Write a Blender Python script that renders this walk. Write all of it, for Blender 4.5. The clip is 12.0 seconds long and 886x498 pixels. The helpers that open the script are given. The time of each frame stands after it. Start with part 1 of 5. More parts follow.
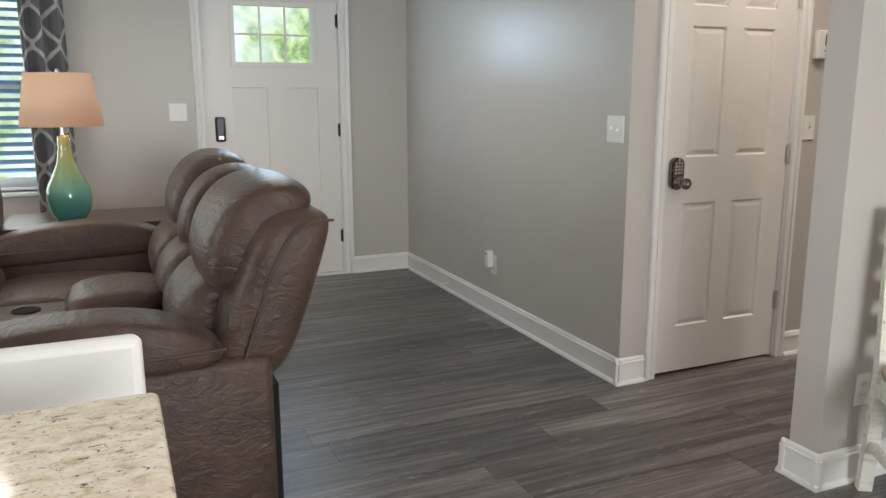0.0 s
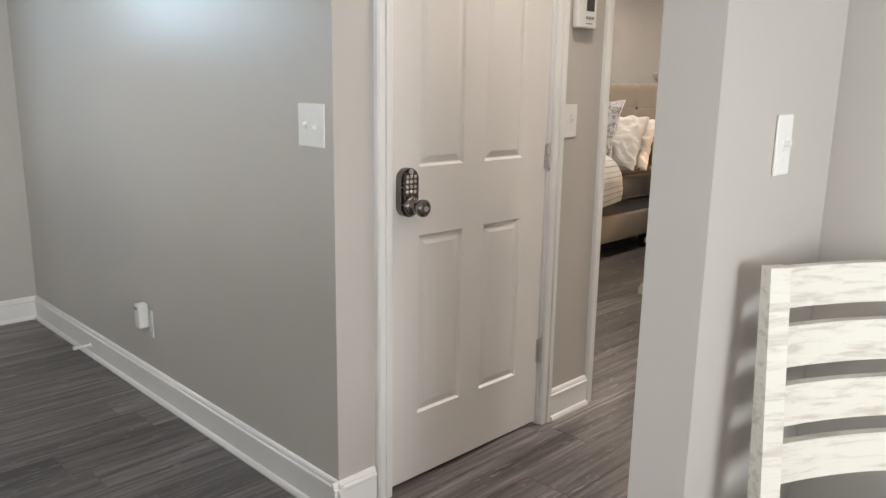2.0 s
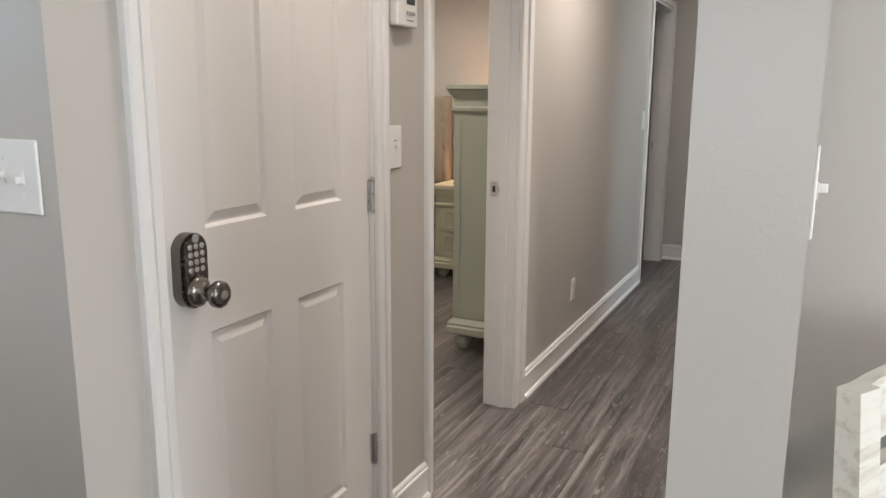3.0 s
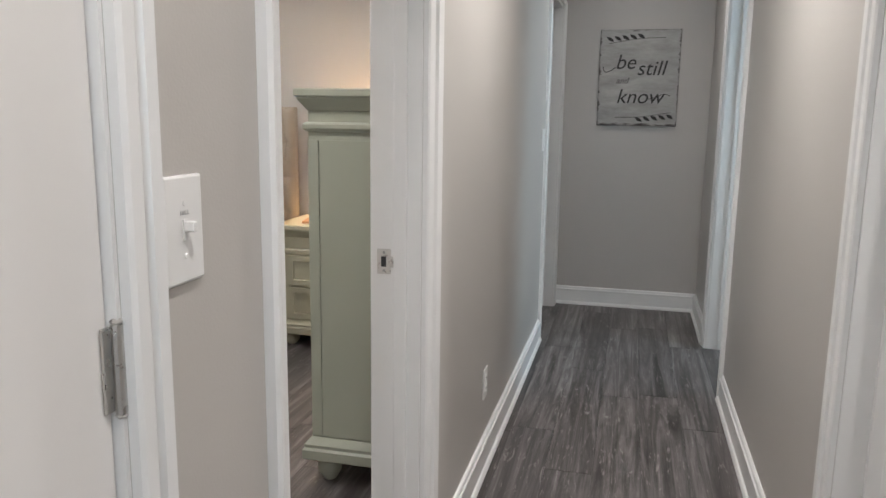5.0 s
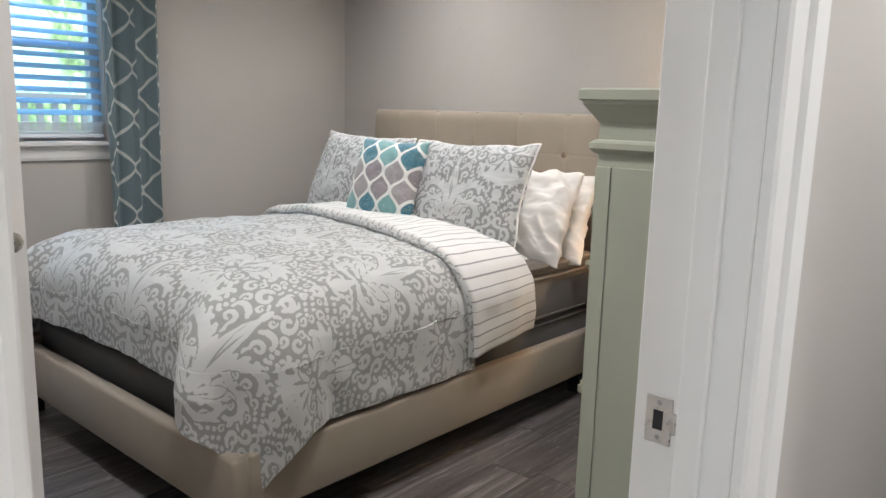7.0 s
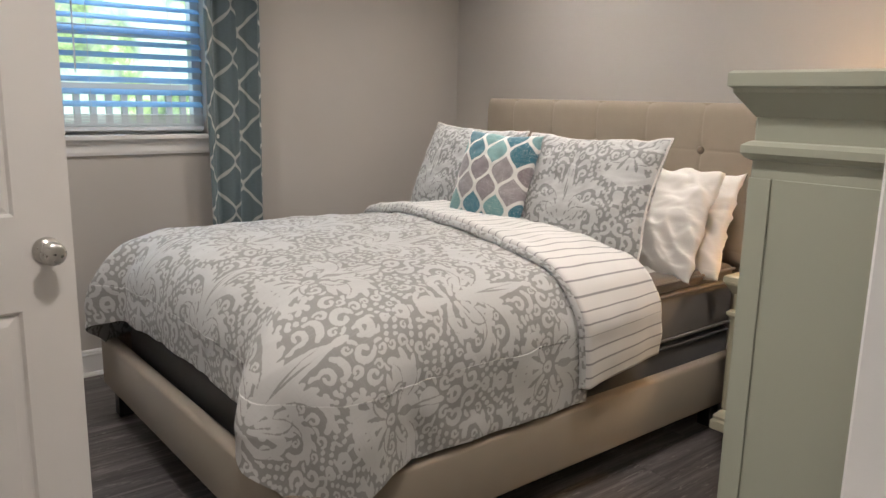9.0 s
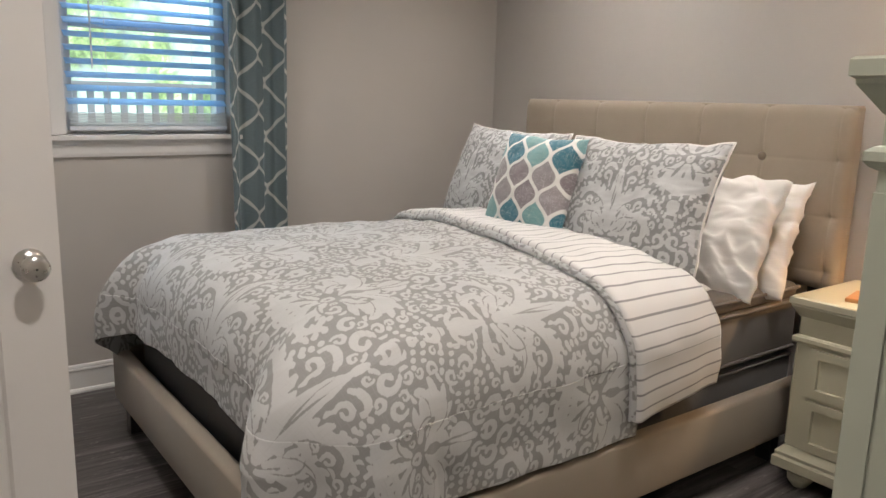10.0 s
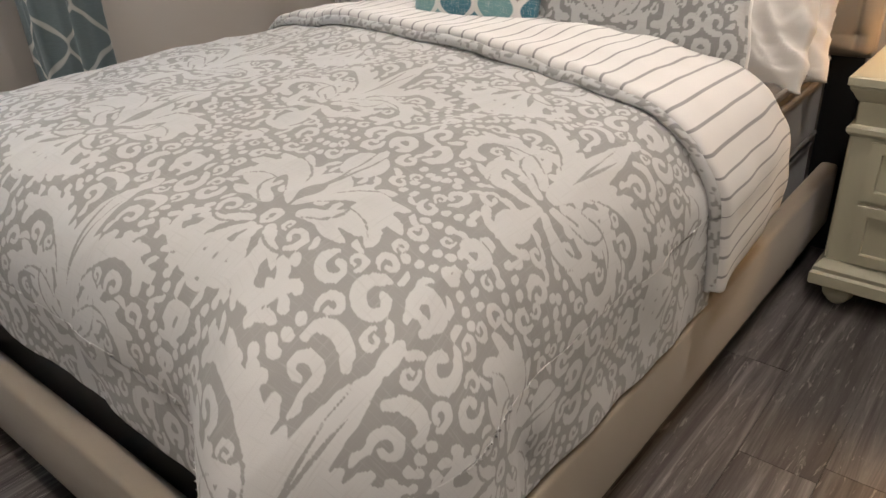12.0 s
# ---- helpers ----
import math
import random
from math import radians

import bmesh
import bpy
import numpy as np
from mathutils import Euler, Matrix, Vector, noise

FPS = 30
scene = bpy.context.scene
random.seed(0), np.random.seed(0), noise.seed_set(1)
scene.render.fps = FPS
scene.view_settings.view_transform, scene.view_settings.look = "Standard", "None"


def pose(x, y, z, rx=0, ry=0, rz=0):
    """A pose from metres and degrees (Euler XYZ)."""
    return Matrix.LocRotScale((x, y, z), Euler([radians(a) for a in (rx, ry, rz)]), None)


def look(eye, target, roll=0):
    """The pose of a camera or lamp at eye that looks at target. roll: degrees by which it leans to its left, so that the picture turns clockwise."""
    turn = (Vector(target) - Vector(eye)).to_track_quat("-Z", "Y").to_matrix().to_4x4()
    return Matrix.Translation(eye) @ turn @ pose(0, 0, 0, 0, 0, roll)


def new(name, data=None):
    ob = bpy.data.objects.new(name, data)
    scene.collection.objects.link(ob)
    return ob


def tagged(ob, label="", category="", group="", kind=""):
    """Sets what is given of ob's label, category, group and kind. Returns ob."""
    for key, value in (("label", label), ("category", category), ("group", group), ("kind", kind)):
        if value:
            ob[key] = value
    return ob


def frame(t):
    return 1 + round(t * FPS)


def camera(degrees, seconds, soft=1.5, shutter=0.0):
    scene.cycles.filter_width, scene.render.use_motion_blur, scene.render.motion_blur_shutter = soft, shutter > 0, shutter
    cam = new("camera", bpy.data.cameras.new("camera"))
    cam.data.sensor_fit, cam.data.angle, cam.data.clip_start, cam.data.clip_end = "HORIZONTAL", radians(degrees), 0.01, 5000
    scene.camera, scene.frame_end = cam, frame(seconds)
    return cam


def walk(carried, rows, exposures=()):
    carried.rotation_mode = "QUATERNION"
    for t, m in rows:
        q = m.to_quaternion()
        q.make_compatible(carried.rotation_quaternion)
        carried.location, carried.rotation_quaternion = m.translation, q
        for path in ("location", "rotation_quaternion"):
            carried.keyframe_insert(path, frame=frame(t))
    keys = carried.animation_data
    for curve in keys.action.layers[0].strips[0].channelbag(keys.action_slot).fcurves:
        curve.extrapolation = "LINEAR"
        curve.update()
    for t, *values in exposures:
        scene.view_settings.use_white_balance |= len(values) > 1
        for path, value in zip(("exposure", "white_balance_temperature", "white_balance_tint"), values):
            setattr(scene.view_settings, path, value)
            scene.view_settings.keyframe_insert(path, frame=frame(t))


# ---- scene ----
cam = camera(60.5, 12.0)
PATH = [
    (0, (2.066, 1.607, 1.347), (2.848, 3.406, 0.956), -0.1),
    (0.5, (2.355, 1.736, 1.323), (3.166, 3.514, 0.898), 1.2),
    (1, (2.549, 1.987, 1.315), (3.466, 3.704, 0.854), 2.0),
    (1.5, (2.703, 2.349, 1.317), (3.896, 3.89, 0.871), 1.3),
    (2, (2.923, 2.703, 1.325), (4.301, 4.088, 0.9), 0.9),
    (2.5, (3.134, 3.058, 1.317), (4.722, 4.206, 0.918), 1.0),
    (3, (3.375, 3.339, 1.334), (5.142, 4.191, 0.945), 0.3),
    (3.5, (3.67, 3.579, 1.331), (5.527, 4.227, 0.965), 0.6),
    (5.3, (4.726, 3.973, 1.328), (6.639, 4.441, 0.977), 0.8),
    (5.5, (4.842, 3.994, 1.332), (6.734, 4.546, 0.993), 1.0),
    (6, (5.09, 4.026, 1.332), (6.89, 4.839, 1.018), 1.6),
    (6.5, (5.3, 4.049, 1.354), (6.93, 5.163, 1.032), 2.4),
    (7, (5.446, 4.128, 1.343), (6.924, 5.428, 0.99), 1.6),
    (9, (5.769, 4.348, 1.353), (7.008, 5.868, 0.962), 1.2),
    (9.5, (5.815, 4.375, 1.352), (7.012, 5.929, 0.966), 1.4),
    (10, (5.919, 4.546, 1.338), (7.091, 6.12, 0.952), 1.5),
    (10.2, (5.957, 4.654, 1.352), (7.13, 6.224, 0.951), 1.6),
    (10.5, (6.047, 4.795, 1.335), (7.207, 6.375, 0.937), 1.2),
    (11, (6.164, 5.0, 1.32), (7.319, 6.576, 0.893), 0.2),
    (11.5, (6.217, 5.219, 1.315), (7.433, 6.689, 0.716), -1.3),
    (12, (6.223, 5.427, 1.287), (7.561, 6.581, 0.35), -3.0),
]
walk(cam, [(t, look(eye, target, roll)) for t, eye, target, roll in PATH],
     [(0, -0.4, 7000, 11), (0.8, -0.15, 6800, 11), (1.5, -0.1, 6800, 11), (2.5, -0.1, 6900, 12), (3.5, -0.1, 6350, 11), (5.3, 0.15, 6000, 8), (6.0, 0.3, 5800, 6), (6.6, 0.25, 5700, 6), (7.2, 0.1, 6000, 8), (8.8, -0.05, 6450, 11), (10.5, -0.1, 6450, 11), (12, -0.12, 6650, 12)])

# ---- world and light ----
world = bpy.data.worlds.new("world")
scene.world = world
world.use_nodes = True
wn = world.node_tree
sky = wn.nodes.new("ShaderNodeTexSky")
sky.sky_type, sky.sun_disc = "NISHITA", False
sky.sun_elevation, sky.sun_rotation = radians(48), radians(200)
wn.links.new(sky.outputs[0], wn.nodes["Background"].inputs[0])
wn.nodes["Background"].inputs[1].default_value = 0.15
sun = new("sun", bpy.data.lights.new("sun", "SUN"))
sun.data.energy, sun.data.angle, sun.data.color = 2.5, radians(0.5), (1, 0.95, 0.88)
sun.matrix_world = look((0, 0, 20), (-3, 6, 0))


def area(name, eye, target, w, h, watts, color, shape="RECTANGLE"):
    lamp = new(name, bpy.data.lights.new(name, "AREA"))
    lamp.data.shape, lamp.data.size, lamp.data.energy, lamp.data.color = shape, w, watts, color
    if shape == "RECTANGLE":
        lamp.data.size_y = h
    lamp.matrix_world = look(eye, target)
    return lamp


DAY, WARM, LED = (0.86, 0.94, 1.0), (1.0, 0.62, 0.30), (1.0, 0.92, 0.845)
area("daylight_front_window", (0.9, 7.16, 1.45), (0.9, 3, 0.9), 1.4, 1.3, 16, DAY)
area("daylight_front_door", (3.19, 7.14, 1.79), (3.19, 4, 1.6), 0.5, 0.38, 12, (0.50, 0.75, 1.0))
area("daylight_west_window", (-1.42, 3.8, 1.4), (3, 3.8, 1.1), 2.2, 1.5, 90, DAY)
area("daylight_dining_window", (3.1, -1.42, 1.4), (3.6, 3, 1.2), 1.8, 1.5, 190, DAY)
area("daylight_bedroom_window", (6.56, 8.65, 2.62), (6.56, 8.1, 1.6), 1.5, 0.5, 30, (0.55, 0.80, 1.0))
area("daylight_side_room", (8.65, 2.2, 1.5), (8.65, 4.4, 1.1), 0.7, 1.2, 22, (0.72, 0.90, 1.0))
DOWN = [(8.2, 7.0, 13), (7.95, 5.55, 13), (6.35, 7.1, 11), (6.3, 5.3, 14), (6.9, 3.95, 20), (9.1, 3.95, 5), (4.9, 3.95, 10), (6.0, 2.5, 22),
        (1.4, 5.6, 6), (3.0, 5.6, 9), (3.2, 2.4, 14), (1.2, 1.0, 10)]
for x, y, watts in DOWN:
    area("downlight_beam", (x, y, 2.425), (x, y, 0), 0.13, 0, watts, LED, "DISK").data.spread = radians(150)

# ---- materials ----


class Graph:
    """A small helper to write node materials."""

    def __init__(self, name, rough=0.6, metal=0.0, **more):
        self.mat = bpy.data.materials.new(name)
        self.mat.use_nodes = True
        self.t = self.mat.node_tree
        self.bsdf = self.t.nodes["Principled BSDF"]
        self.bsdf.inputs["Roughness"].default_value = rough
        self.bsdf.inputs["Metallic"].default_value = metal
        for k, v in more.items():
            self.bsdf.inputs[k.replace("_", " ")].default_value = v

    def put(self, socket, v):
        if isinstance(v, bpy.types.NodeSocket):
            self.t.links.new(v, socket)
        elif isinstance(v, tuple) and len(v) == 3 and socket.type == "RGBA":
            socket.default_value = (*v, 1)
        else:
            socket.default_value = v

    def coord(self, kind="Object"):
        return self.t.nodes.new("ShaderNodeTexCoord").outputs[kind]

    def scaled(self, vec, s, move=(0, 0, 0)):
        n = self.t.nodes.new("ShaderNodeMapping")
        self.put(n.inputs[0], vec)
        n.inputs[3].default_value, n.inputs[1].default_value = s, move
        return n.outputs[0]

    def m(self, op, a, b=0.0, c=0.0):
        n = self.t.nodes.new("ShaderNodeMath")
        n.operation = op
        for i, v in enumerate((a, b, c)):
            self.put(n.inputs[i], v)
        return n.outputs[0]

    def xyz(self, vec):
        n = self.t.nodes.new("ShaderNodeSeparateXYZ")
        self.put(n.inputs[0], vec)
        return n.outputs

    def join(self, x, y, z=0.0):
        n = self.t.nodes.new("ShaderNodeCombineXYZ")
        for i, v in enumerate((x, y, z)):
            self.put(n.inputs[i], v)
        return n.outputs[0]

    def noise(self, vec, scale, detail=3.0, rough=0.5, distort=0.0, color=False):
        n = self.t.nodes.new("ShaderNodeTexNoise")
        self.put(n.inputs["Vector"], vec)
        for k, v in (("Scale", scale), ("Detail", detail), ("Roughness", rough), ("Distortion", distort)):
            n.inputs[k].default_value = v
        return n.outputs[1 if color else 0]

    def voronoi(self, vec, scale, out="Distance"):
        n = self.t.nodes.new("ShaderNodeTexVoronoi")
        self.put(n.inputs["Vector"], vec)
        n.inputs["Scale"].default_value = scale
        return n.outputs[out]

    def white(self, vec):
        n = self.t.nodes.new("ShaderNodeTexWhiteNoise")
        self.put(n.inputs[0], vec)
        return n.outputs[0]

    def random(self):
        return self.t.nodes.new("ShaderNodeObjectInfo").outputs["Random"]

    def ramp(self, fac, *stops, hard=False):
        n = self.t.nodes.new("ShaderNodeValToRGB")
        self.put(n.inputs[0], fac)
        r = n.color_ramp
        if hard:
            r.interpolation = "CONSTANT"
        while len(r.elements) < len(stops):
            r.elements.new(0.5)
        for e, (p, c) in zip(r.elements, stops):
            e.position, e.color = p, (*c, 1) if isinstance(c, tuple) else (c, c, c, 1)
        return n.outputs[0]

    def mix(self, fac, a, b, kind="MIX"):
        n = self.t.nodes.new("ShaderNodeMix")
        n.data_type, n.blend_type = "RGBA", kind
        self.put(n.inputs[0], fac), self.put(n.inputs[6], a), self.put(n.inputs[7], b)
        return n.outputs[2]

    def color(self, v):
        self.put(self.bsdf.inputs["Base Color"], v)
        return self

    def rough(self, v):
        self.put(self.bsdf.inputs["Roughness"], v)
        return self

    def bump(self, h, strength=0.2, depth=0.01):
        n = self.t.nodes.new("ShaderNodeBump")
        n.inputs["Strength"].default_value, n.inputs["Distance"].default_value = strength, depth
        self.put(n.inputs["Height"], h)
        self.put(self.bsdf.inputs["Normal"], n.outputs[0])
        return self


def paint(name, c, rough=0.5, grain=240.0, bump=0.12, vary=0.05):
    g = Graph(name, rough)
    p = g.coord()
    big, fine = g.noise(p, 1.3, 4), g.noise(p, grain, 2)
    dark = tuple(v * (1 - vary) for v in c)
    g.color(g.mix(g.ramp(big, (0.35, 0.0), (0.65, 1.0)), dark, c))
    g.rough(g.m("ADD", g.m("MULTIPLY", big, 0.12), rough - 0.06))
    return g.bump(fine, bump, 0.002).mat


def fabric(name, c, c2, scale=600.0, rough=0.9, vary=8.0, bump=0.3):
    g = Graph(name, rough, Sheen_Weight=0.15)
    p = g.coord()
    w = g.noise(g.scaled(p, (1, 1, 0.35)), scale, 2)
    g.color(g.mix(g.m("MULTIPLY", g.m("ADD", g.noise(p, vary, 4), w), 0.5), c, c2))
    return g.bump(w, bump, 0.002).mat


def plank_wood():
    g = Graph("weathered_plank", 0.42)
    r = g.random()
    p = g.coord()
    at = g.xyz(p)
    vec = g.join(g.m("ADD", at[0], g.m("MULTIPLY", r, 37)), g.m("ADD", at[1], g.m("MULTIPLY", r, 11)), 0.0)
    streak = g.noise(g.scaled(vec, (0.75, 17, 1)), 1.0, 7, 0.72, 1.1)
    grain = g.noise(g.scaled(vec, (6, 150, 1)), 1.0, 3, 0.6)
    blotch = g.noise(g.scaled(vec, (1.5, 5, 1)), 1.0, 3, 0.5, 0.8)
    base = g.ramp(streak, (0.34, (0.032, 0.027, 0.026)), (0.46, (0.092, 0.080, 0.077)), (0.56, (0.165, 0.150, 0.145)), (0.68, (0.29, 0.27, 0.26)))
    tone = g.ramp(r, (0.0, 0.66), (1.0, 1.24))
    c = g.mix(1.0, base, tone, "MULTIPLY")
    c = g.mix(g.m("MULTIPLY", g.ramp(blotch, (0.5, 0.0), (0.72, 1.0)), 0.45), c, (0.05, 0.042, 0.04))
    knots = g.noise(g.scaled(vec, (5, 34, 1)), 1.0, 4, 0.7, 2.2)
    c = g.mix(g.m("MULTIPLY", g.ramp(knots, (0.60, 0.0), (0.66, 1.0)), 0.6), c, (0.34, 0.32, 0.30))
    c = g.mix(g.ramp(grain, (0.3, 0.3), (0.5, 0.0)), c, (0.035, 0.03, 0.028))
    g.color(c)
    g.rough(g.m("ADD", g.m("MULTIPLY", streak, 0.25), 0.26))
    return g.bump(grain, 0.25, 0.002).mat


def leather():
    g = Graph("brown_suede_leather", 0.55, Sheen_Weight=0.05)
    p = g.coord()
    big, mid, fine = g.noise(p, 5, 5, 0.6, 0.6), g.noise(p, 38, 4), g.voronoi(p, 260)
    c = g.mix(g.ramp(big, (0.3, 0.0), (0.7, 1.0)), (0.034, 0.019, 0.014), (0.088, 0.052, 0.038))
    g.color(g.mix(g.m("MULTIPLY", mid, 0.3), c, (0.10, 0.066, 0.050)))
    g.rough(g.m("ADD", g.m("MULTIPLY", big, 0.28), 0.25))
    g.bsdf.inputs["Specular IOR Level"].default_value = 0.35
    pucker = g.noise(g.scaled(p, (6, 3, 10)), 2.2, 4, 0.6, 2.5)
    return g.bump(g.m("ADD", g.m("MULTIPLY", pucker, 2.2), g.m("ADD", g.m("MULTIPLY", fine, 0.08), g.m("MULTIPLY", mid, 0.35))), 0.38, 0.010).mat


def granite():
    g = Graph("cream_granite", 0.12)
    p = g.coord()
    q = g.scaled(p, (1.0, 1.8, 1.0))
    a, b, f = g.noise(q, 30, 6, 0.65, 0.6), g.noise(q, 62, 4, 0.6, 1.0), g.noise(p, 260, 2)
    c = g.ramp(a, (0.3, (0.52, 0.42, 0.27)), (0.45, (0.72, 0.64, 0.50)), (0.62, (0.82, 0.77, 0.67)))
    c = g.mix(g.ramp(b, (0.60, 0.0), (0.66, 1.0)), c, (0.16, 0.13, 0.15))
    c = g.mix(g.m("MULTIPLY", g.ramp(f, (0.6, 0.0), (0.7, 1.0)), 0.5), c, (0.3, 0.26, 0.24))
    return g.color(c).mat


def whitewash():
    g = Graph("whitewashed_wood", 0.55)
    p = g.coord()
    s = g.noise(g.scaled(p, (7, 40, 60)), 1.0, 5, 0.65, 0.4)
    k = g.noise(p, 9, 3)
    c = g.mix(g.ramp(s, (0.36, 1.0), (0.52, 0.0)), (0.68, 0.66, 0.60), (0.50, 0.465, 0.40))
    g.color(g.mix(g.m("MULTIPLY", k, 0.3), c, (0.62, 0.60, 0.54)))
    return g.bump(s, 0.3, 0.003).mat


def damask_tile(w, h, cell):
    """One repeat of a woven scroll and leaf ornament, drawn with tapering brush strokes: 1 motif, 0 ground."""
    nx, ny = int(round(w / cell)), int(round(h / cell))
    gx, gy = np.meshgrid((np.arange(nx) + 0.5) * cell, (np.arange(ny) + 0.5) * cell, indexing="ij")
    pic = np.zeros((nx, ny), np.float32)

    def dab(x, y, r, ink):
        for side in (1, -1):
            dx = (gx - side * x + w / 2) % w - w / 2
            dy = (gy - y + h / 2) % h - h / 2
            cover = np.clip((r - np.sqrt(dx * dx + dy * dy)) / cell + 0.5, 0, 1)
            np.maximum(pic, cover, out=pic) if ink else np.minimum(pic, 1 - cover, out=pic)

    def brush(x, y, heading, length, turn, thick, curl=1.0, ink=True, lobes=0, bulb=0.0):
        """A stroke that bends by turn degrees, ever faster with curl; lobes are leaf teeth on its outer side."""
        n = max(10, int(length / 0.0035))
        a, last = radians(heading), 0.0
        for k in range(n + 1):
            q = k / n
            r = thick * (0.25 + 0.75 * math.sin(math.pi * min(1, q * 0.9 + 0.1)) ** 0.8) + bulb * max(0, (q - 0.86) / 0.14)
            dab(x, y, r, ink)
            if lobes and 0.08 < q < 0.92 and int(q * lobes) != int(last * lobes):
                out = -1 if turn > 0 else 1
                brush(x, y, math.degrees(a) + out * 48, thick * 2.9 * (1.15 - 0.5 * q), -out * 35, thick * 0.62)
            last = q
            bend = radians(turn) * ((q + 1 / n) ** curl - q ** curl)
            a += bend
            x, y = x + math.cos(a) * length / n, y + math.sin(a) * length / n

    def berries(x, y, heading, n, step, r):
        a = radians(heading)
        for k in range(n):
            side = (k % 3 - 1) * step * 0.75
            px, py = x + math.cos(a) * step * k * 0.62 - math.sin(a) * side, y + math.sin(a) * step * k * 0.62 + math.cos(a) * side
            brush(px, py, heading + 20 * (k % 3 - 1), r * 1.5, 0, r)

    for up in (0.0, 1.0):
        # up = 0: the tall plume on the middle line; up = 1: the flower head half a repeat away
        cx, cy = (0.0, 0.10) if not up else (w / 2, 0.10 + h / 2)
        m = 1 if not up else -1

        def b(x, y, heading, *a, **k):
            brush(cx + m * x, cy + y, heading if m > 0 else 180 - heading, a[0], m * a[1], *a[2:], **k)
        if not up:
            b(0.0, 0.02, 90, 0.22, 0, 0.024)
            b(0.012, 0.05, 72, 0.21, -150, 0.015, 2.2, lobes=7, bulb=0.004)
            b(0.020, 0.02, 48, 0.22, -230, 0.014, 2.0, lobes=7, bulb=0.005)
            b(0.015, 0.0, 18, 0.20, 290, 0.012, 1.8, lobes=6, bulb=0.006)
            b(0.012, -0.02, -30, 0.17, 300, 0.012, 1.7, lobes=5, bulb=0.005)
            b(0.0, -0.02, -90, 0.10, 0, 0.013)
            b(0.006, -0.05, -62, 0.11, -190, 0.010, 1.6, bulb=0.004)
            b(0.0, 0.245, 90, 0.035, 0, 0.011)
            b(0.025, 0.225, 60, 0.07, -160, 0.009, 1.5, bulb=0.003)
        else:
            b(0.0, 0.05, 90, 0.07, 0, 0.040)
            b(0.030, 0.06, 62, 0.15, -210, 0.018, 1.7, lobes=6)
            b(0.035, 0.02, 12, 0.15, 200, 0.017, 1.6, lobes=6, bulb=0.004)
            b(0.020, -0.02, -40, 0.19, -260, 0.013, 1.7, lobes=6, bulb=0.006)
            b(0.006, -0.03, -76, 0.18, 230, 0.012, 1.9, lobes=6, bulb=0.005)
            b(0.0, 0.135, 90, 0.08, 0, 0.016)
            b(0.014, 0.14, 50, 0.10, 210, 0.010, 1.5, bulb=0.004)
            brush(cx, cy + 0.045, 90, 0.05, 0, 0.012, ink=False)
            brush(cx, cy + 0.02, 90, 0.12, 0, 0.0035, ink=False)
        for x, y, t, n in ((0.075, 0.205, 35, 9), (0.105, -0.075, -60, 8), (0.045, -0.125, -70, 6), (0.19, 0.05, 80, 6)):
            berries(cx + m * x, cy + y, t if m > 0 else 180 - t, n, 0.017, 0.0062)
        for x, y, t, n, turn in ((0.0, 0.07, 86, 0.15, 0), (0.030, 0.08, 66, 0.10, -80), (0.035, 0.045, 44, 0.11, -110), (0.04, 0.012, 18, 0.09, 120), (0.02, -0.035, -40, 0.08, 120)):
            b(x, y, t, n, turn, 0.0024, 1.4, ink=False)
    # curled tendrils fill what ground is left between the large motifs
    dice = random.Random(7)
    for _ in range(150):
        free, room, depth = pic < 0.5, np.zeros((nx, ny), np.int32), 0
        while free.any() and depth < 22:
            room += free
            depth += 1
            free = free & np.roll(free, 1, 0) & np.roll(free, -1, 0) & np.roll(free, 1, 1) & np.roll(free, -1, 1)
        half = room[:nx // 2]
        i, j = np.unravel_index(int(half.argmax()), half.shape)
        r = half[i, j] * cell * 0.74
        if r < 0.0098:
            break
        turn, way = dice.choice((60, 80, 100, 120, 250, 290)) + dice.uniform(-15, 15), dice.choice((-1, 1))
        dx, dy = math.cos(radians(turn)), math.sin(radians(turn))
        if r > 0.012:
            brush(i * cell - dx * r * 0.8, j * cell - dy * r * 0.8, turn - way * 50, r * 3.0, way * 300, r * 0.26, 1.5, bulb=r * 0.12)
        else:
            brush(i * cell - dx * r, j * cell - dy * r, turn, r * 2.0, way * 70, r * 0.46)
    return pic


TILE_W, TILE_H, TILE_C = 0.46, 0.60, 0.002
TILE = damask_tile(TILE_W, TILE_H, TILE_C)


def weave_pattern(ob, zoom=1.0):
    """Stores the ornament on the cloth's points, by its texture coordinates (u runs along the bed)."""
    me = ob.data
    uv = np.zeros(len(me.loops) * 2, np.float32)
    me.uv_layers[0].data.foreach_get("uv", uv)
    at = np.zeros(len(me.loops), np.int32)
    me.loops.foreach_get("vertex_index", at)
    per = np.zeros((len(me.vertices), 2), np.float32)
    per[at] = uv.reshape(-1, 2)
    i = (per[:, 0] / zoom / TILE_C).astype(int) % TILE.shape[0]
    j = (per[:, 1] / zoom / TILE_C).astype(int) % TILE.shape[1]
    layer = me.attributes.new("ornament", "FLOAT", "POINT")
    layer.data.foreach_set("value", TILE[i, j].astype(np.float32))


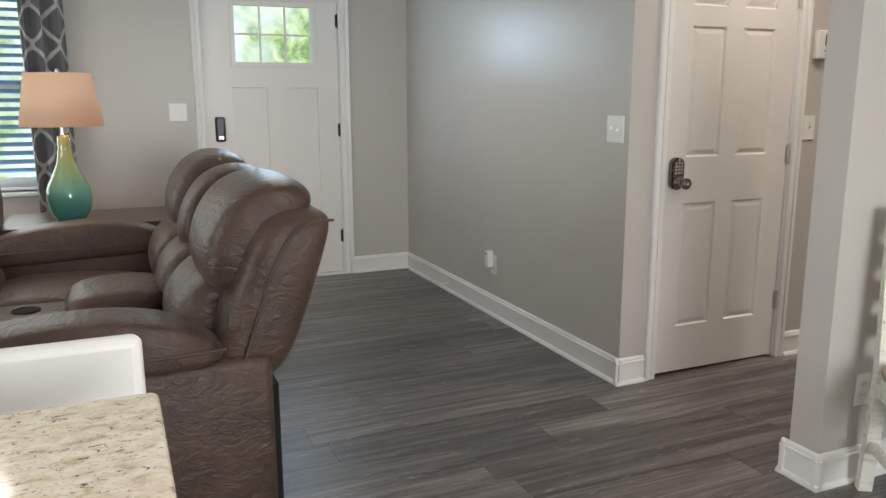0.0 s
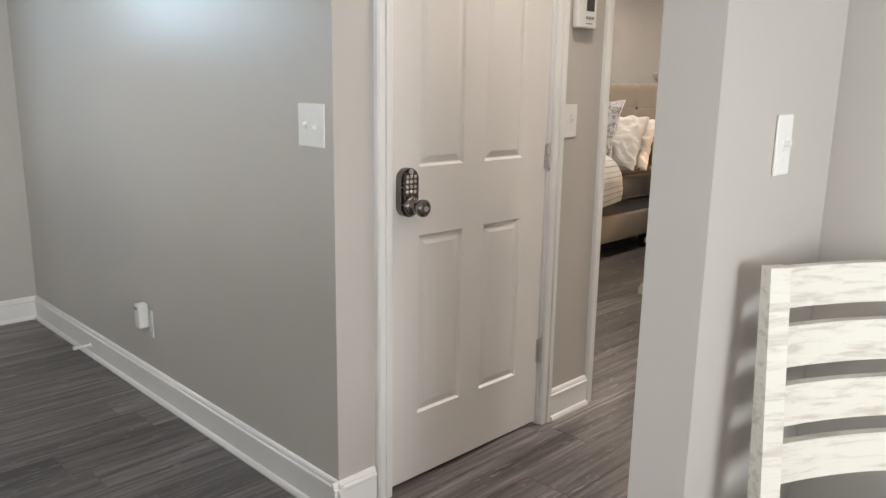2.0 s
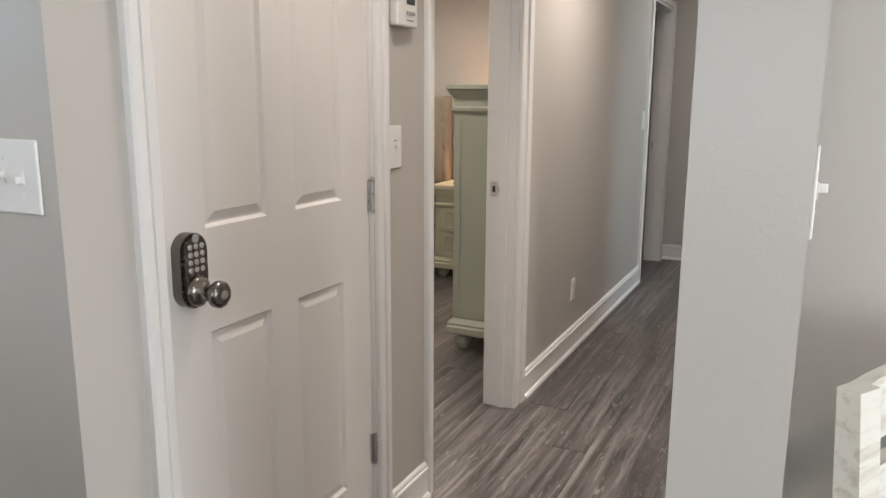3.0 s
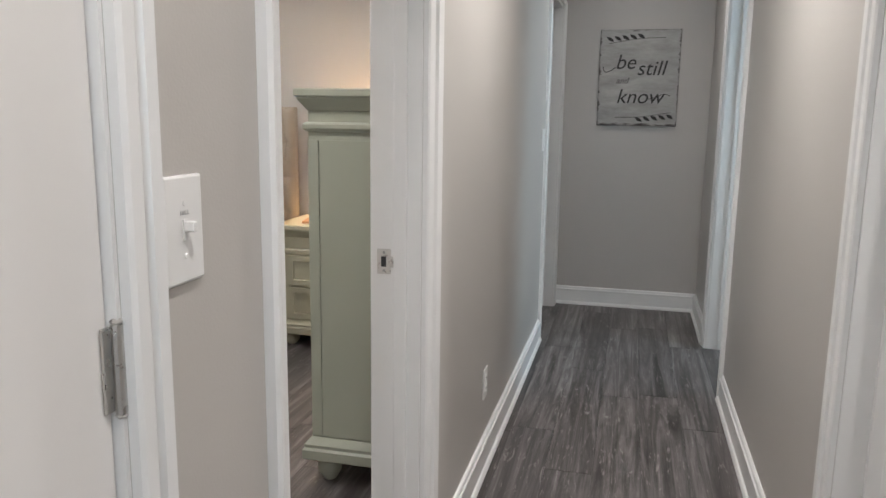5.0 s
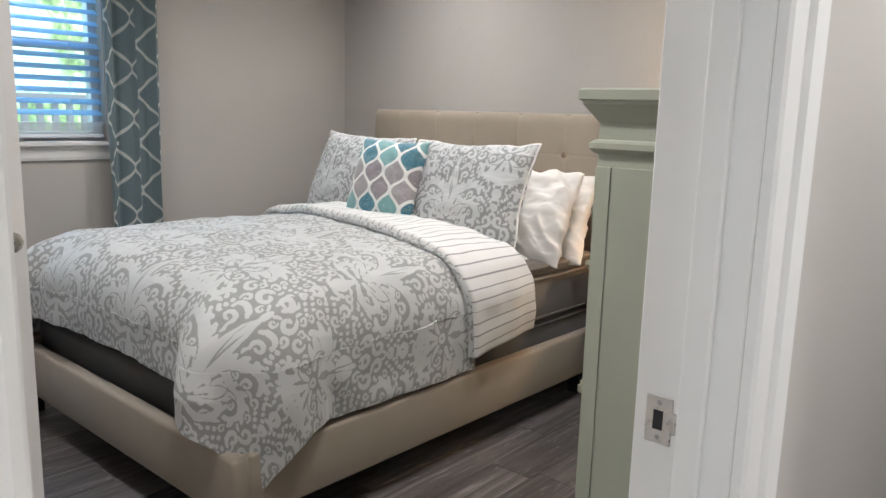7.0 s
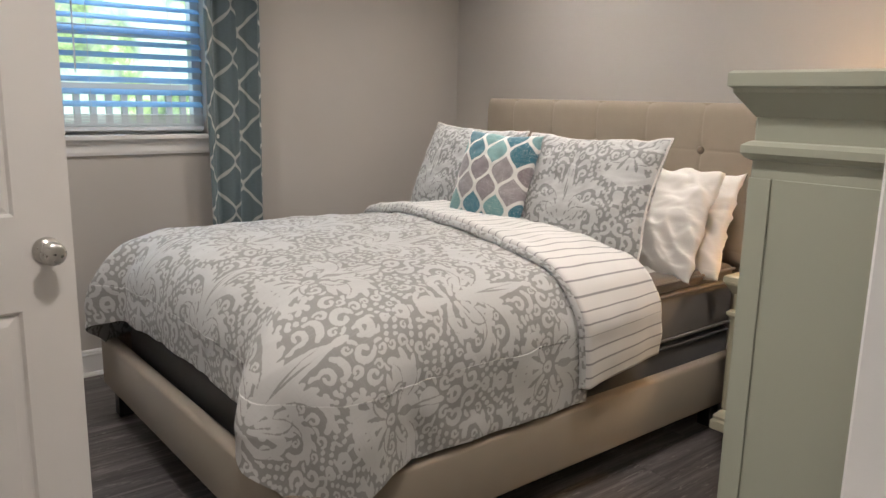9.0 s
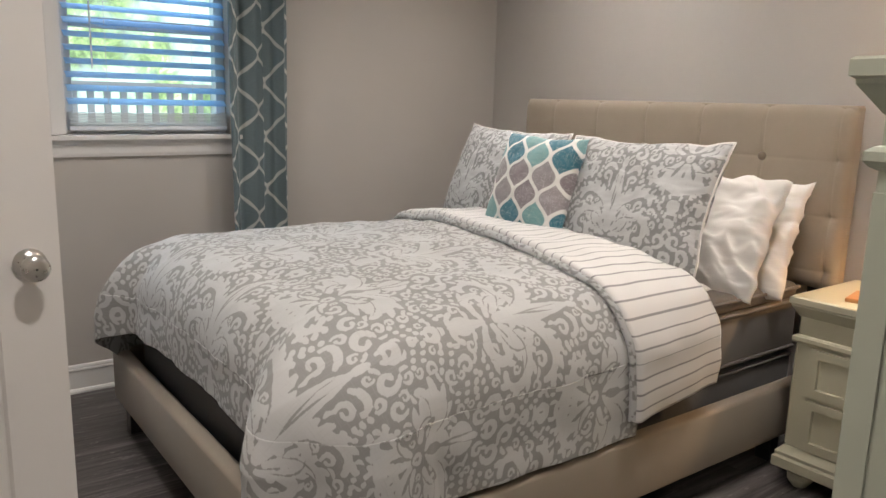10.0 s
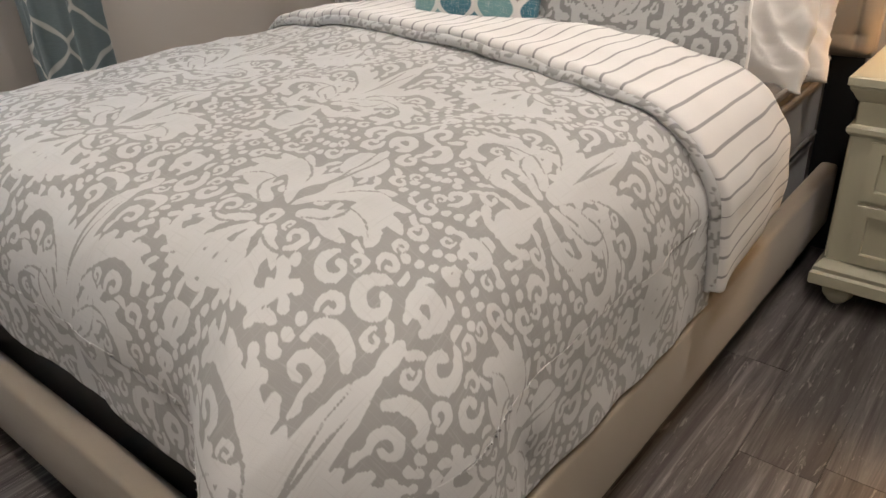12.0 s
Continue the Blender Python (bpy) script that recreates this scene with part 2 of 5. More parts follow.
def damask(name, light, dark):
    """Two-tone woven cloth; the ornament comes from the cloth itself."""
    g = Graph(name, 0.85, Sheen_Weight=0.2)
    uv = g.coord("UV")
    orn = g.t.nodes.new("ShaderNodeAttribute")
    orn.attribute_name = "ornament"
    fac = g.ramp(orn.outputs["Fac"], (0.3, 0.0), (0.7, 1.0))
    slub = g.noise(g.scaled(uv, (14, 260, 1)), 1.0, 3, 0.6)
    slub2 = g.noise(g.scaled(uv, (300, 9, 1)), 1.0, 3, 0.6)
    c = g.mix(fac, dark, light)
    worn = g.ramp(g.m("MAXIMUM", slub, slub2), (0.56, 0.0), (0.70, 1.0))
    c = g.mix(g.m("MULTIPLY", worn, 0.38), c, tuple((p + q) / 2 for p, q in zip(light, dark)))
    g.color(g.mix(g.m("MULTIPLY", g.noise(uv, 3.0, 3), 0.12), c, dark))
    weave = g.noise(uv, 700, 1)
    return g.bump(g.m("ADD", g.m("MULTIPLY", weave, 0.4), g.m("MULTIPLY", fac, 0.3)), 0.2, 0.002).mat


def ogee_field(g, u, v, p, q, knot=0.0):
    mu = g.m("PINGPONG", u, p / 2)
    line = g.m("MULTIPLY", g.m("ADD", g.m("COSINE", g.m("MULTIPLY", v, 2 * math.pi / q)), 1.0), p / 4)
    if knot:
        line = g.m("ADD", line, g.m("MULTIPLY", g.m("COSINE", g.m("MULTIPLY", v, 6 * math.pi / q)), -knot * p))
    return g.m("SUBTRACT", mu, line)


def lattice(name, ground, thread, p, q, width):
    g = Graph(name, 0.85, Sheen_Weight=0.2)
    u, v, _ = g.xyz(g.coord("UV"))
    d = g.m("ABSOLUTE", ogee_field(g, u, v, p, q, -0.028))
    slub = g.noise(g.scaled(g.coord("UV"), (40, 420, 1)), 1.0, 3, 0.6)
    base = g.mix(slub, tuple(c * 0.72 for c in ground), tuple(c * 1.2 for c in ground))
    g.color(g.mix(g.ramp(d, (width, 1.0), (width * 1.25, 0.0)), base, thread))
    return g.bump(slub, 0.3, 0.002).mat


def ogee_cushion():
    g = Graph("teal_ogee_print", 0.85, Sheen_Weight=0.2)
    u, v, _ = g.xyz(g.coord("UV"))
    p, q = 0.125, 0.165
    d = ogee_field(g, u, v, p, q)
    inner = g.m("LESS_THAN", d, 0.0)
    col_a, row_a = g.m("ROUND", g.m("DIVIDE", u, p)), g.m("ROUND", g.m("DIVIDE", v, q))
    col_b, row_b = g.m("FLOOR", g.m("DIVIDE", u, p)), g.m("FLOOR", g.m("DIVIDE", v, q))
    k = g.m("ADD", g.m("ADD", row_a, g.m("MULTIPLY", col_a, 2.0)), 0.0)
    kb = g.m("ADD", g.m("ADD", row_b, g.m("MULTIPLY", col_b, 2.0)), 2.0)
    n = g.t.nodes.new("ShaderNodeMix")
    n.data_type = "FLOAT"
    g.put(n.inputs[0], inner), g.put(n.inputs[2], kb), g.put(n.inputs[3], k)
    pick = g.m("DIVIDE", g.m("FLOORED_MODULO", n.outputs[0], 4.0), 4.0)
    c = g.ramp(pick, (0.0, (0.045, 0.17, 0.23)), (0.24, (0.24, 0.205, 0.22)), (0.49, (0.17, 0.34, 0.35)), (0.74, (0.30, 0.27, 0.28)), hard=True)
    scratch = g.noise(g.scaled(g.coord("UV"), (30, 500, 1)), 1.0, 3, 0.7)
    scratch2 = g.noise(g.scaled(g.coord("UV"), (500, 30, 1)), 1.0, 3, 0.7)
    c = g.mix(g.m("MULTIPLY", g.ramp(g.m("MAXIMUM", scratch, scratch2), (0.56, 0.0), (0.68, 1.0)), 0.6), c, (0.72, 0.72, 0.70))
    return g.color(g.mix(g.ramp(g.m("ABSOLUTE", d), (0.008, 1.0), (0.011, 0.0)), c, (0.76, 0.75, 0.72))).bump(scratch, 0.2, 0.002).mat


def stripes():
    g = Graph("striped_cotton", 0.85, Sheen_Weight=0.2)
    u, v, _ = g.xyz(g.coord("UV"))
    wob = g.m("ADD", v, g.m("MULTIPLY", g.noise(g.coord("UV"), 5, 1), 0.005))
    s = g.m("ABSOLUTE", g.m("SUBTRACT", g.m("FRACT", g.m("DIVIDE", wob, 0.047)), 0.5))
    c = g.mix(g.ramp(s, (0.05, 1.0), (0.08, 0.0)), (0.72, 0.70, 0.68), (0.30, 0.29, 0.29))
    return g.color(c).bump(g.noise(g.coord("UV"), 600, 2), 0.2, 0.002).mat


def metal(name, c, rough):
    g = Graph(name, rough, 1.0)
    n = g.noise(g.coord(), 90, 3)
    g.color(g.mix(n, tuple(v * 0.85 for v in c), c))
    return g.rough(g.m("ADD", g.m("MULTIPLY", n, 0.12), rough - 0.05)).mat


def plastic(name, c, rough=0.35):
    g = Graph(name, rough)
    n = g.noise(g.coord(), 60, 3)
    return g.color(g.mix(n, tuple(v * 0.95 for v in c), c)).bump(g.noise(g.coord(), 500, 2), 0.05, 0.001).mat


def glaze():
    g = Graph("celadon_glaze", 0.08, Coat_Weight=0.6)
    p = g.coord()
    h = g.m("ADD", g.xyz(p)[2], g.m("MULTIPLY", g.noise(p, 9, 4), 0.09))
    return g.color(g.ramp(g.m("DIVIDE", h, 0.5), (0.15, (0.05, 0.24, 0.22)), (0.45, (0.13, 0.33, 0.25)), (0.75, (0.34, 0.40, 0.16)), (1.0, (0.40, 0.38, 0.16)))).mat


def glass_mat():
    g = Graph("window_glass", 0.02, Transmission_Weight=1.0, IOR=1.05)
    g.color((0.97, 0.99, 0.98))
    return g.mat


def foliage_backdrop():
    g = Graph("glowing_foliage", 1.0)
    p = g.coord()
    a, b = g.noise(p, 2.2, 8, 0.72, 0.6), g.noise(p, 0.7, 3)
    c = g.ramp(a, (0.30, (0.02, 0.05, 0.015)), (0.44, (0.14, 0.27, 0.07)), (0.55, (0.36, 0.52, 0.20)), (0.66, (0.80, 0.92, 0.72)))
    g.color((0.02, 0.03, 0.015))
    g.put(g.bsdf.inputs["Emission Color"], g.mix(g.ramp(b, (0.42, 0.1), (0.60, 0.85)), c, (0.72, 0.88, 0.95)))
    # the backdrop emits its own light in place of daylit trees
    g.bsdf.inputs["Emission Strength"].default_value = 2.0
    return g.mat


def sign_board():
    g = Graph("distressed_white_board", 0.6)
    p = g.coord()
    at = g.xyz(p)
    wear = g.noise(g.scaled(p, (1, 4, 14)), 1.0, 5, 0.7)
    edge = g.m("MAXIMUM", g.m("DIVIDE", g.m("ABSOLUTE", at[1]), 0.26), g.m("DIVIDE", g.m("ABSOLUTE", at[2]), 0.315))
    f = g.m("ADD", g.m("MULTIPLY", g.m("SUBTRACT", edge, 0.86), 2.2), g.m("SUBTRACT", wear, 0.5))
    c = g.mix(g.ramp(wear, (0.35, 0.0), (0.7, 1.0)), (0.30, 0.29, 0.275), (0.46, 0.45, 0.43))
    return g.color(g.mix(g.ramp(f, (0.24, 0.0), (0.34, 1.0)), c, (0.06, 0.05, 0.045))).bump(wear, 0.2, 0.003).mat


def glow_shade():
    g = Graph("linen_shade", 0.9)
    w = g.noise(g.scaled(g.coord(), (30, 30, 300)), 1.0, 2)
    g.color(g.mix(w, (0.36, 0.29, 0.22), (0.46, 0.38, 0.30)))
    g.put(g.bsdf.inputs["Emission Color"], g.mix(w, (1.0, 0.42, 0.20), (1.0, 0.48, 0.25)))
    g.bsdf.inputs["Emission Strength"].default_value = 0.30
    return g.mat


def lens_glow():
    g = Graph("downlight_lens", 0.5)
    g.color((0.8, 0.8, 0.8))
    g.put(g.bsdf.inputs["Emission Color"], (1.0, 0.93, 0.85))
    g.bsdf.inputs["Emission Strength"].default_value = 3.0
    return g.mat


WALL = paint("greige_wall_paint", (0.50, 0.472, 0.44), 0.36)
CEIL = paint("white_ceiling_paint", (0.78, 0.77, 0.75), 0.8)
TRIM = paint("white_trim_paint", (0.76, 0.75, 0.735), 0.34, 320, 0.03, 0.02)
DOORW = paint("white_door_paint", (0.74, 0.715, 0.69), 0.32, 60, 0.08, 0.03)
PLANK = plank_wood()
SUB = paint("dark_floor_joint", (0.03, 0.027, 0.025), 0.9)
LEATHER, GRANITE, WASH = leather(), granite(), whitewash()
DAMASK = damask("grey_damask", (0.56, 0.56, 0.555), (0.30, 0.295, 0.285))
SHAM = damask("grey_damask_sham", (0.54, 0.545, 0.545), (0.26, 0.26, 0.258))
CURTAIN = lattice("teal_lattice_curtain", (0.17, 0.222, 0.242), (0.62, 0.63, 0.61), 0.19, 0.255, 0.0075)
CURTAIN_GREY = lattice("grey_lattice_curtain", (0.13, 0.13, 0.14), (0.5, 0.5, 0.5), 0.20, 0.26, 0.014)
OGEE, STRIPE = ogee_cushion(), stripes()
LINEN = fabric("beige_linen_upholstery", (0.27, 0.225, 0.175), (0.36, 0.305, 0.24))
# headboard linen made darker: the shadow round each button is put into its colour
BUTTON = fabric("shade_darkened_linen", (0.17, 0.135, 0.10), (0.23, 0.185, 0.14))
COTTON = fabric("white_cotton", (0.76, 0.73, 0.69), (0.84, 0.81, 0.78), 500, 0.9, 5, 0.15)
TICK = fabric("grey_brown_mattress_ticking", (0.125, 0.11, 0.098), (0.20, 0.175, 0.155), 300)
TICKG = fabric("grey_box_spring_cloth", (0.075, 0.073, 0.073), (0.12, 0.115, 0.113), 300)
TAN = fabric("tan_seat_fabric", (0.33, 0.27, 0.20), (0.44, 0.37, 0.28), 400)
SAGE = paint("sage_green_paint", (0.375, 0.39, 0.315), 0.38, 35, 0.1, 0.08)
CREAM = paint("cream_green_paint", (0.50, 0.48, 0.36), 0.38, 35, 0.1, 0.08)
NICKEL, BRONZE, BLACKM = metal("satin_nickel", (0.62, 0.60, 0.57), 0.28), metal("dark_nickel", (0.20, 0.18, 0.165), 0.25), metal("black_metal", (0.04, 0.04, 0.04), 0.4)
PLATE, DARK = plastic("white_plastic", (0.78, 0.77, 0.75)), plastic("black_plastic", (0.012, 0.012, 0.013), 0.3)
GREYP = plastic("grey_plastic", (0.30, 0.30, 0.30), 0.5)
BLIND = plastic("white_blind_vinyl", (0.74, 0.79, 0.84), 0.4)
# white slats: the blue of daylight is put into both their colours
SLAT = plastic("daylight_blue_vinyl", (0.62, 0.76, 0.88), 0.4)
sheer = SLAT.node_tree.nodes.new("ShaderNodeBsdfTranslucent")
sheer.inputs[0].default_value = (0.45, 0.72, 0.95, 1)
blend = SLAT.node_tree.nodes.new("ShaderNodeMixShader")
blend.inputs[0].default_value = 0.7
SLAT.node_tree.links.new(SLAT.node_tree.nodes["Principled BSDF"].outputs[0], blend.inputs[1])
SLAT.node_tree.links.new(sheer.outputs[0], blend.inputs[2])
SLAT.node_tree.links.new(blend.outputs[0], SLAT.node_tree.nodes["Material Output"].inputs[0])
WOODD = paint("dark_stained_wood", (0.085, 0.055, 0.04), 0.35, 30, 0.1, 0.2)
WOODO = paint("orange_wood", (0.50, 0.24, 0.09), 0.4, 30, 0.1, 0.2)
GLAZE, GLASS, FOLIAGE = glaze(), glass_mat(), foliage_backdrop()
BOARD, SHADE, LENS = sign_board(), glow_shade(), lens_glow()
BLACKC = paint("matte_black", (0.006, 0.006, 0.006), 0.95)
INK = plastic("black_paint", (0.03, 0.028, 0.027), 0.6)
SIDING = paint("white_siding", (0.7, 0.72, 0.75), 0.6)
LAWN = paint("lawn", (0.07, 0.13, 0.03), 0.9, 30, 0.3, 0.3)

# ---- mesh helpers ----


def box(bm, x0, y0, z0, x1, y1, z1, bevel=0.0, seg=2):
    m = Matrix.LocRotScale(((x0 + x1) / 2, (y0 + y1) / 2, (z0 + z1) / 2), None, (abs(x1 - x0), abs(y1 - y0), abs(z1 - z0)))
    vs = bmesh.ops.create_cube(bm, size=1, matrix=m)["verts"]
    if bevel:
        es = list({e for v in vs for e in v.link_edges})
        bmesh.ops.bevel(bm, geom=es, offset=bevel, segments=seg, affect="EDGES", profile=0.5)
    return bm


def bx(*a, **k):
    return box(bmesh.new(), *a, **k)


def lathe(profile, n=24, at=(0, 0, 0), bm=None):
    """A turned shape from (radius, height) pairs about z."""
    bm = bm or bmesh.new()
    rings = [[bm.verts.new((at[0] + r * math.cos(2 * math.pi * k / n), at[1] + r * math.sin(2 * math.pi * k / n), at[2] + z)) for k in range(n)] for r, z in profile]
    for a, b in zip(rings, rings[1:]):
        for k in range(n):
            bm.faces.new((a[k], a[(k + 1) % n], b[(k + 1) % n], b[k]))
    bm.faces.new(rings[0][::-1]), bm.faces.new(rings[-1])
    return bm


def prism(profile, axis, a, b, bm=None):
    """Extrudes a closed (p, q) outline along x or y (q is up) or z, from a to b."""
    bm = bm or bmesh.new()
    spot = {"x": lambda p, q, s: (s, p, q), "y": lambda p, q, s: (p, s, q), "z": lambda p, q, s: (p, q, s)}[axis]
    ends = [[bm.verts.new(spot(p, q, s)) for p, q in profile] for s in (a, b)]
    n = len(profile)
    for k in range(n):
        bm.faces.new((ends[0][k], ends[0][(k + 1) % n], ends[1][(k + 1) % n], ends[1][k]))
    bm.faces.new(ends[0][::-1]), bm.faces.new(ends[1])
    bmesh.ops.recalc_face_normals(bm, faces=bm.faces)
    return bm


def sheet(f, us, vs, uv=True):
    """A grid of points f(u, v) with u, v kept as texture coordinates."""
    bm = bmesh.new()
    layer = bm.loops.layers.uv.new("UVMap")
    vt = [[bm.verts.new(f(u, v)) for v in vs] for u in us]
    for i in range(len(us) - 1):
        for j in range(len(vs) - 1):
            face = bm.faces.new((vt[i][j], vt[i + 1][j], vt[i + 1][j + 1], vt[i][j + 1]))
            for loop, (a, b) in zip(face.loops, ((i, j), (i + 1, j), (i + 1, j + 1), (i, j + 1))):
                loop[layer].uv = (us[a], vs[b])
    return bm


def span(a, b, n):
    return [a + (b - a) * k / (n - 1) for k in range(n)]


def mesh_ob(name, bm, material, smooth=False):
    me = bpy.data.meshes.new(name)
    if not smooth:
        bmesh.ops.recalc_face_normals(bm, faces=bm.faces)
    bm.to_mesh(me)
    bm.free()
    if smooth:
        me.polygons.foreach_set("use_smooth", [True] * len(me.polygons))
    me.materials.append(material)
    return new(name, me)


def part(name, bm, material, parent, label="", smooth=False):
    ob = mesh_ob(name, bm, material, smooth)
    ob.parent = parent
    if label:
        ob["label"] = label
    return ob


def thing(name, at, label, category, group="", turn=0):
    ob = new(name)
    ob.matrix_world = pose(*at, 0, 0, turn)
    return tagged(ob, label, category, group)


def solid(name, bm, material, label="", category="", kind="structure", smooth=False):
    return tagged(mesh_ob(name, bm, material, smooth), label, category, kind=kind)


def soft(ob, levels=2, thick=0.0):
    if thick:
        s = ob.modifiers.new("thickness", "SOLIDIFY")
        s.thickness, s.offset = thick, -1
    ob.modifiers.new("smooth", "SUBSURF").levels = levels
    ob.modifiers["smooth"].render_levels = levels
    return ob

# ---- plan ----
H = 2.44
LX, FY, HN, HS, DS = 4.205, 7.225, 4.43, 3.46, 3.335   # living wall, front wall, hall north and south faces, dining face
COLX, DX, ENDX = 4.24, 4.83, 9.93                         # wall end, dining east wall, hall end
BS, BN, BE, BW = 4.55, 8.12, 8.93, 5.415                    # bedroom faces
WEST, SOUTH = -1.5, -1.5


def wall_run(name, axis, face, back, a, b, holes=(), mat=None):
    """A wall between two planes along x or y, with openings (start, end, sill, head)."""
    bm = bmesh.new()

    def piece(s0, s1, z0, z1):
        if s1 - s0 > 1e-4 and z1 - z0 > 1e-4:
            lo, hi = min(face, back), max(face, back)
            box(bm, *((s0, lo, z0, s1, hi, z1) if axis == "x" else (lo, s0, z0, hi, s1, z1)))
    s = a
    for h0, h1, z0, z1 in sorted(holes):
        piece(s, h0, 0, H)
        piece(h0, h1, 0, z0)
        piece(h0, h1, z1, H)
        s = h1
    piece(s, b, 0, H)
    return solid(name, bm, mat or WALL, "smooth greige painted interior wall", "wall")


solid("ground", bx(-60, -60, -0.5, 70, 70, -0.3), LAWN, "green lawn outside the house", "lawn")
solid("floor", bx(WEST, SOUTH, -0.2, 10.2, BN + 0.15, -0.004), SUB, "grey-brown wood plank floor", "floor")
solid("ceiling", bx(WEST - 0.2, SOUTH - 0.2, H, 10.2, BN + 0.2, H + 0.12), CEIL, "flat white painted ceiling", "ceiling")
DOORTOP = 2.045
P0, P1 = 4.412, 5.195          # closet door opening
B0, B1 = 5.543, 6.335          # bedroom door opening
N0, N1 = 9.02, 9.80            # far doorway, north
T0, T1 = 5.50, 6.31           # bathroom doorway, south
S0, S1 = 8.285, 9.065          # far doorway, south
F0, F1 = 2.695, 3.675          # front door opening
wall_run("wall_hall_north", "x", HN, BS, LX, ENDX, [(P0, P1, 0, DOORTOP), (B0, B1, 0, DOORTOP), (N0, N1, 0, DOORTOP)])
wall_run("wall_living_east", "y", LX, LX + 0.12, BS, FY + 0.15)
wall_run("wall_front", "x", FY, FY + 0.15, WEST, LX, [(F0, F1, 0, DOORTOP), (0.0, 1.72, 0.75, 2.1)])
wall_run("wall_hall_south", "x", HS, DS, COLX, ENDX, [(T0, T1, 0, DOORTOP), (S0, S1, 0, DOORTOP)])
wall_run("wall_between_side_rooms", "y", 7.3, 7.42, 1.9, DS)
wall_run("wall_dining_east", "y", DX, DX + 0.12, SOUTH, DS)
wall_run("wall_hall_end", "y", ENDX, ENDX + 0.12, DS - 1.5, 6.0)
wall_run("wall_west", "y", WEST, WEST - 0.15, SOUTH, FY + 0.15, [(2.7, 4.9, 0.7, 2.1)])
wall_run("wall_south", "x", SOUTH, SOUTH - 0.15, WEST, DX, [(2.2, 4.0, 0.7, 2.1)])
wall_run("wall_bedroom_north", "x", BN, BN + 0.15, BW, BE + 0.12, [(5.83, 7.29, 1.15, 2.1)])
wall_run("wall_bedroom_east", "y", BE, BE + 0.12, BS, BN)
wall_run("wall_bedroom_west", "y", BW, BW - 0.12, BS, BN + 0.15)
wall_run("wall_closet_back", "x", 5.3, 5.42, LX + 0.12, BW - 0.12)
wall_run("wall_bath_north", "x", 6.0, 6.12, BE + 0.12, ENDX)
wall_run("wall_side_room_south", "x", 1.9, 1.78, DX + 0.12, ENDX)

BASE = [(0, 0), (0.028, 0), (0.028, 0.008), (0.022, 0.017), (0.015, 0.020), (0.015, 0.098), (0.019, 0.103), (0.018, 0.109), (0.012, 0.112), (0.012, 0.117), (0.009, 0.124), (0.004, 0.128), (0, 0.128)]


def baseboard(axis, face, side, a, b):
    """White baseboard with shoe moulding along a wall face; side is the way it stands out."""
    prof = [(face + side * p, q) for p, q in BASE]
    return solid("baseboard", prism(prof, "x" if axis == "x" else "y", a, b), TRIM, "white moulded baseboard with shoe moulding", "baseboard")


CW = 0.068
for axis, face, side, a, b in (
        ("y", LX, -1, HN - 0.0275, FY), ("x", HN, -1, LX - 0.0275, P0 - CW), ("x", FY, -1, F1 + CW, LX), ("x", FY, -1, WEST, F0 - CW),
        ("x", HN, -1, P1 + 0.055, B0 - 0.045), ("x", HN, -1, B1 + 0.118, N0 - CW), ("y", ENDX, -1, HS, HN),
        ("x", HS, 1, COLX - 0.0275, T0 - CW), ("x", HS, 1, T1 + CW, S0 - CW), ("x", HS, 1, S1 + CW, ENDX), ("y", COLX, -1, DS - 0.0275, HS + 0.0275), ("x", DS, -1, COLX - 0.0275, DX), ("y", DX, -1, SOUTH, DS),
        ("x", BN, -1, BW, BE), ("y", BE, -1, BS, BN), ("x", BS, 1, B1 + 0.08, BE), ("y", BW, 1, BS, BN)):
    baseboard(axis, face, side, a, b)


def casing(name, face, side, x0, x1, left=CW, right=CW, top=DOORTOP, floor_z=0.0, sides="lr"):
    """Stepped white casing round an opening in a wall that runs along x."""
    def prof(w):
        return [(0, 0), (0, 0.012), (0.006, 0.016), (w * 0.42, 0.0165), (w * 0.45, 0.012), (w * 0.55, 0.012), (w * 0.6, 0.020), (w - 0.006, 0.022), (w, 0.016), (w, 0)]
    bm = bmesh.new()
    for tag, edge, way, w in (("l", x0, -1, left), ("r", x1, 1, right)):
        if tag in sides:
            prism([(edge + way * p, face + side * q) for p, q in prof(w)], "z", floor_z, top + 0.02, bm)
    prism([(face + side * q, top + p) for p, q in prof(CW)], "x", x0 - left, x1 + right, bm)
    return solid(name, bm, TRIM, "white painted moulded door casing", "trim")


def jamb(name, x0, x1, y0, y1, stop):
    """Door lining with a stop strip."""
    bm = bmesh.new()
    box(bm, x0 - 0.012, y0, 0, x0 + 0.006, y1, DOORTOP)
    box(bm, x1 - 0.006, y0, 0, x1 + 0.012, y1, DOORTOP)
    box(bm, x0 + 0.006, y0, DOORTOP - 0.02, x1 - 0.006, y1, DOORTOP + 0.004)
    for s in ((x0 + 0.006, x0 + 0.018), (x1 - 0.018, x1 - 0.006)):
        box(bm, s[0], stop, 0, s[1], stop + 0.034, DOORTOP - 0.02, 0.003)
    return solid(name, bm, TRIM, "white painted door lining", "trim")


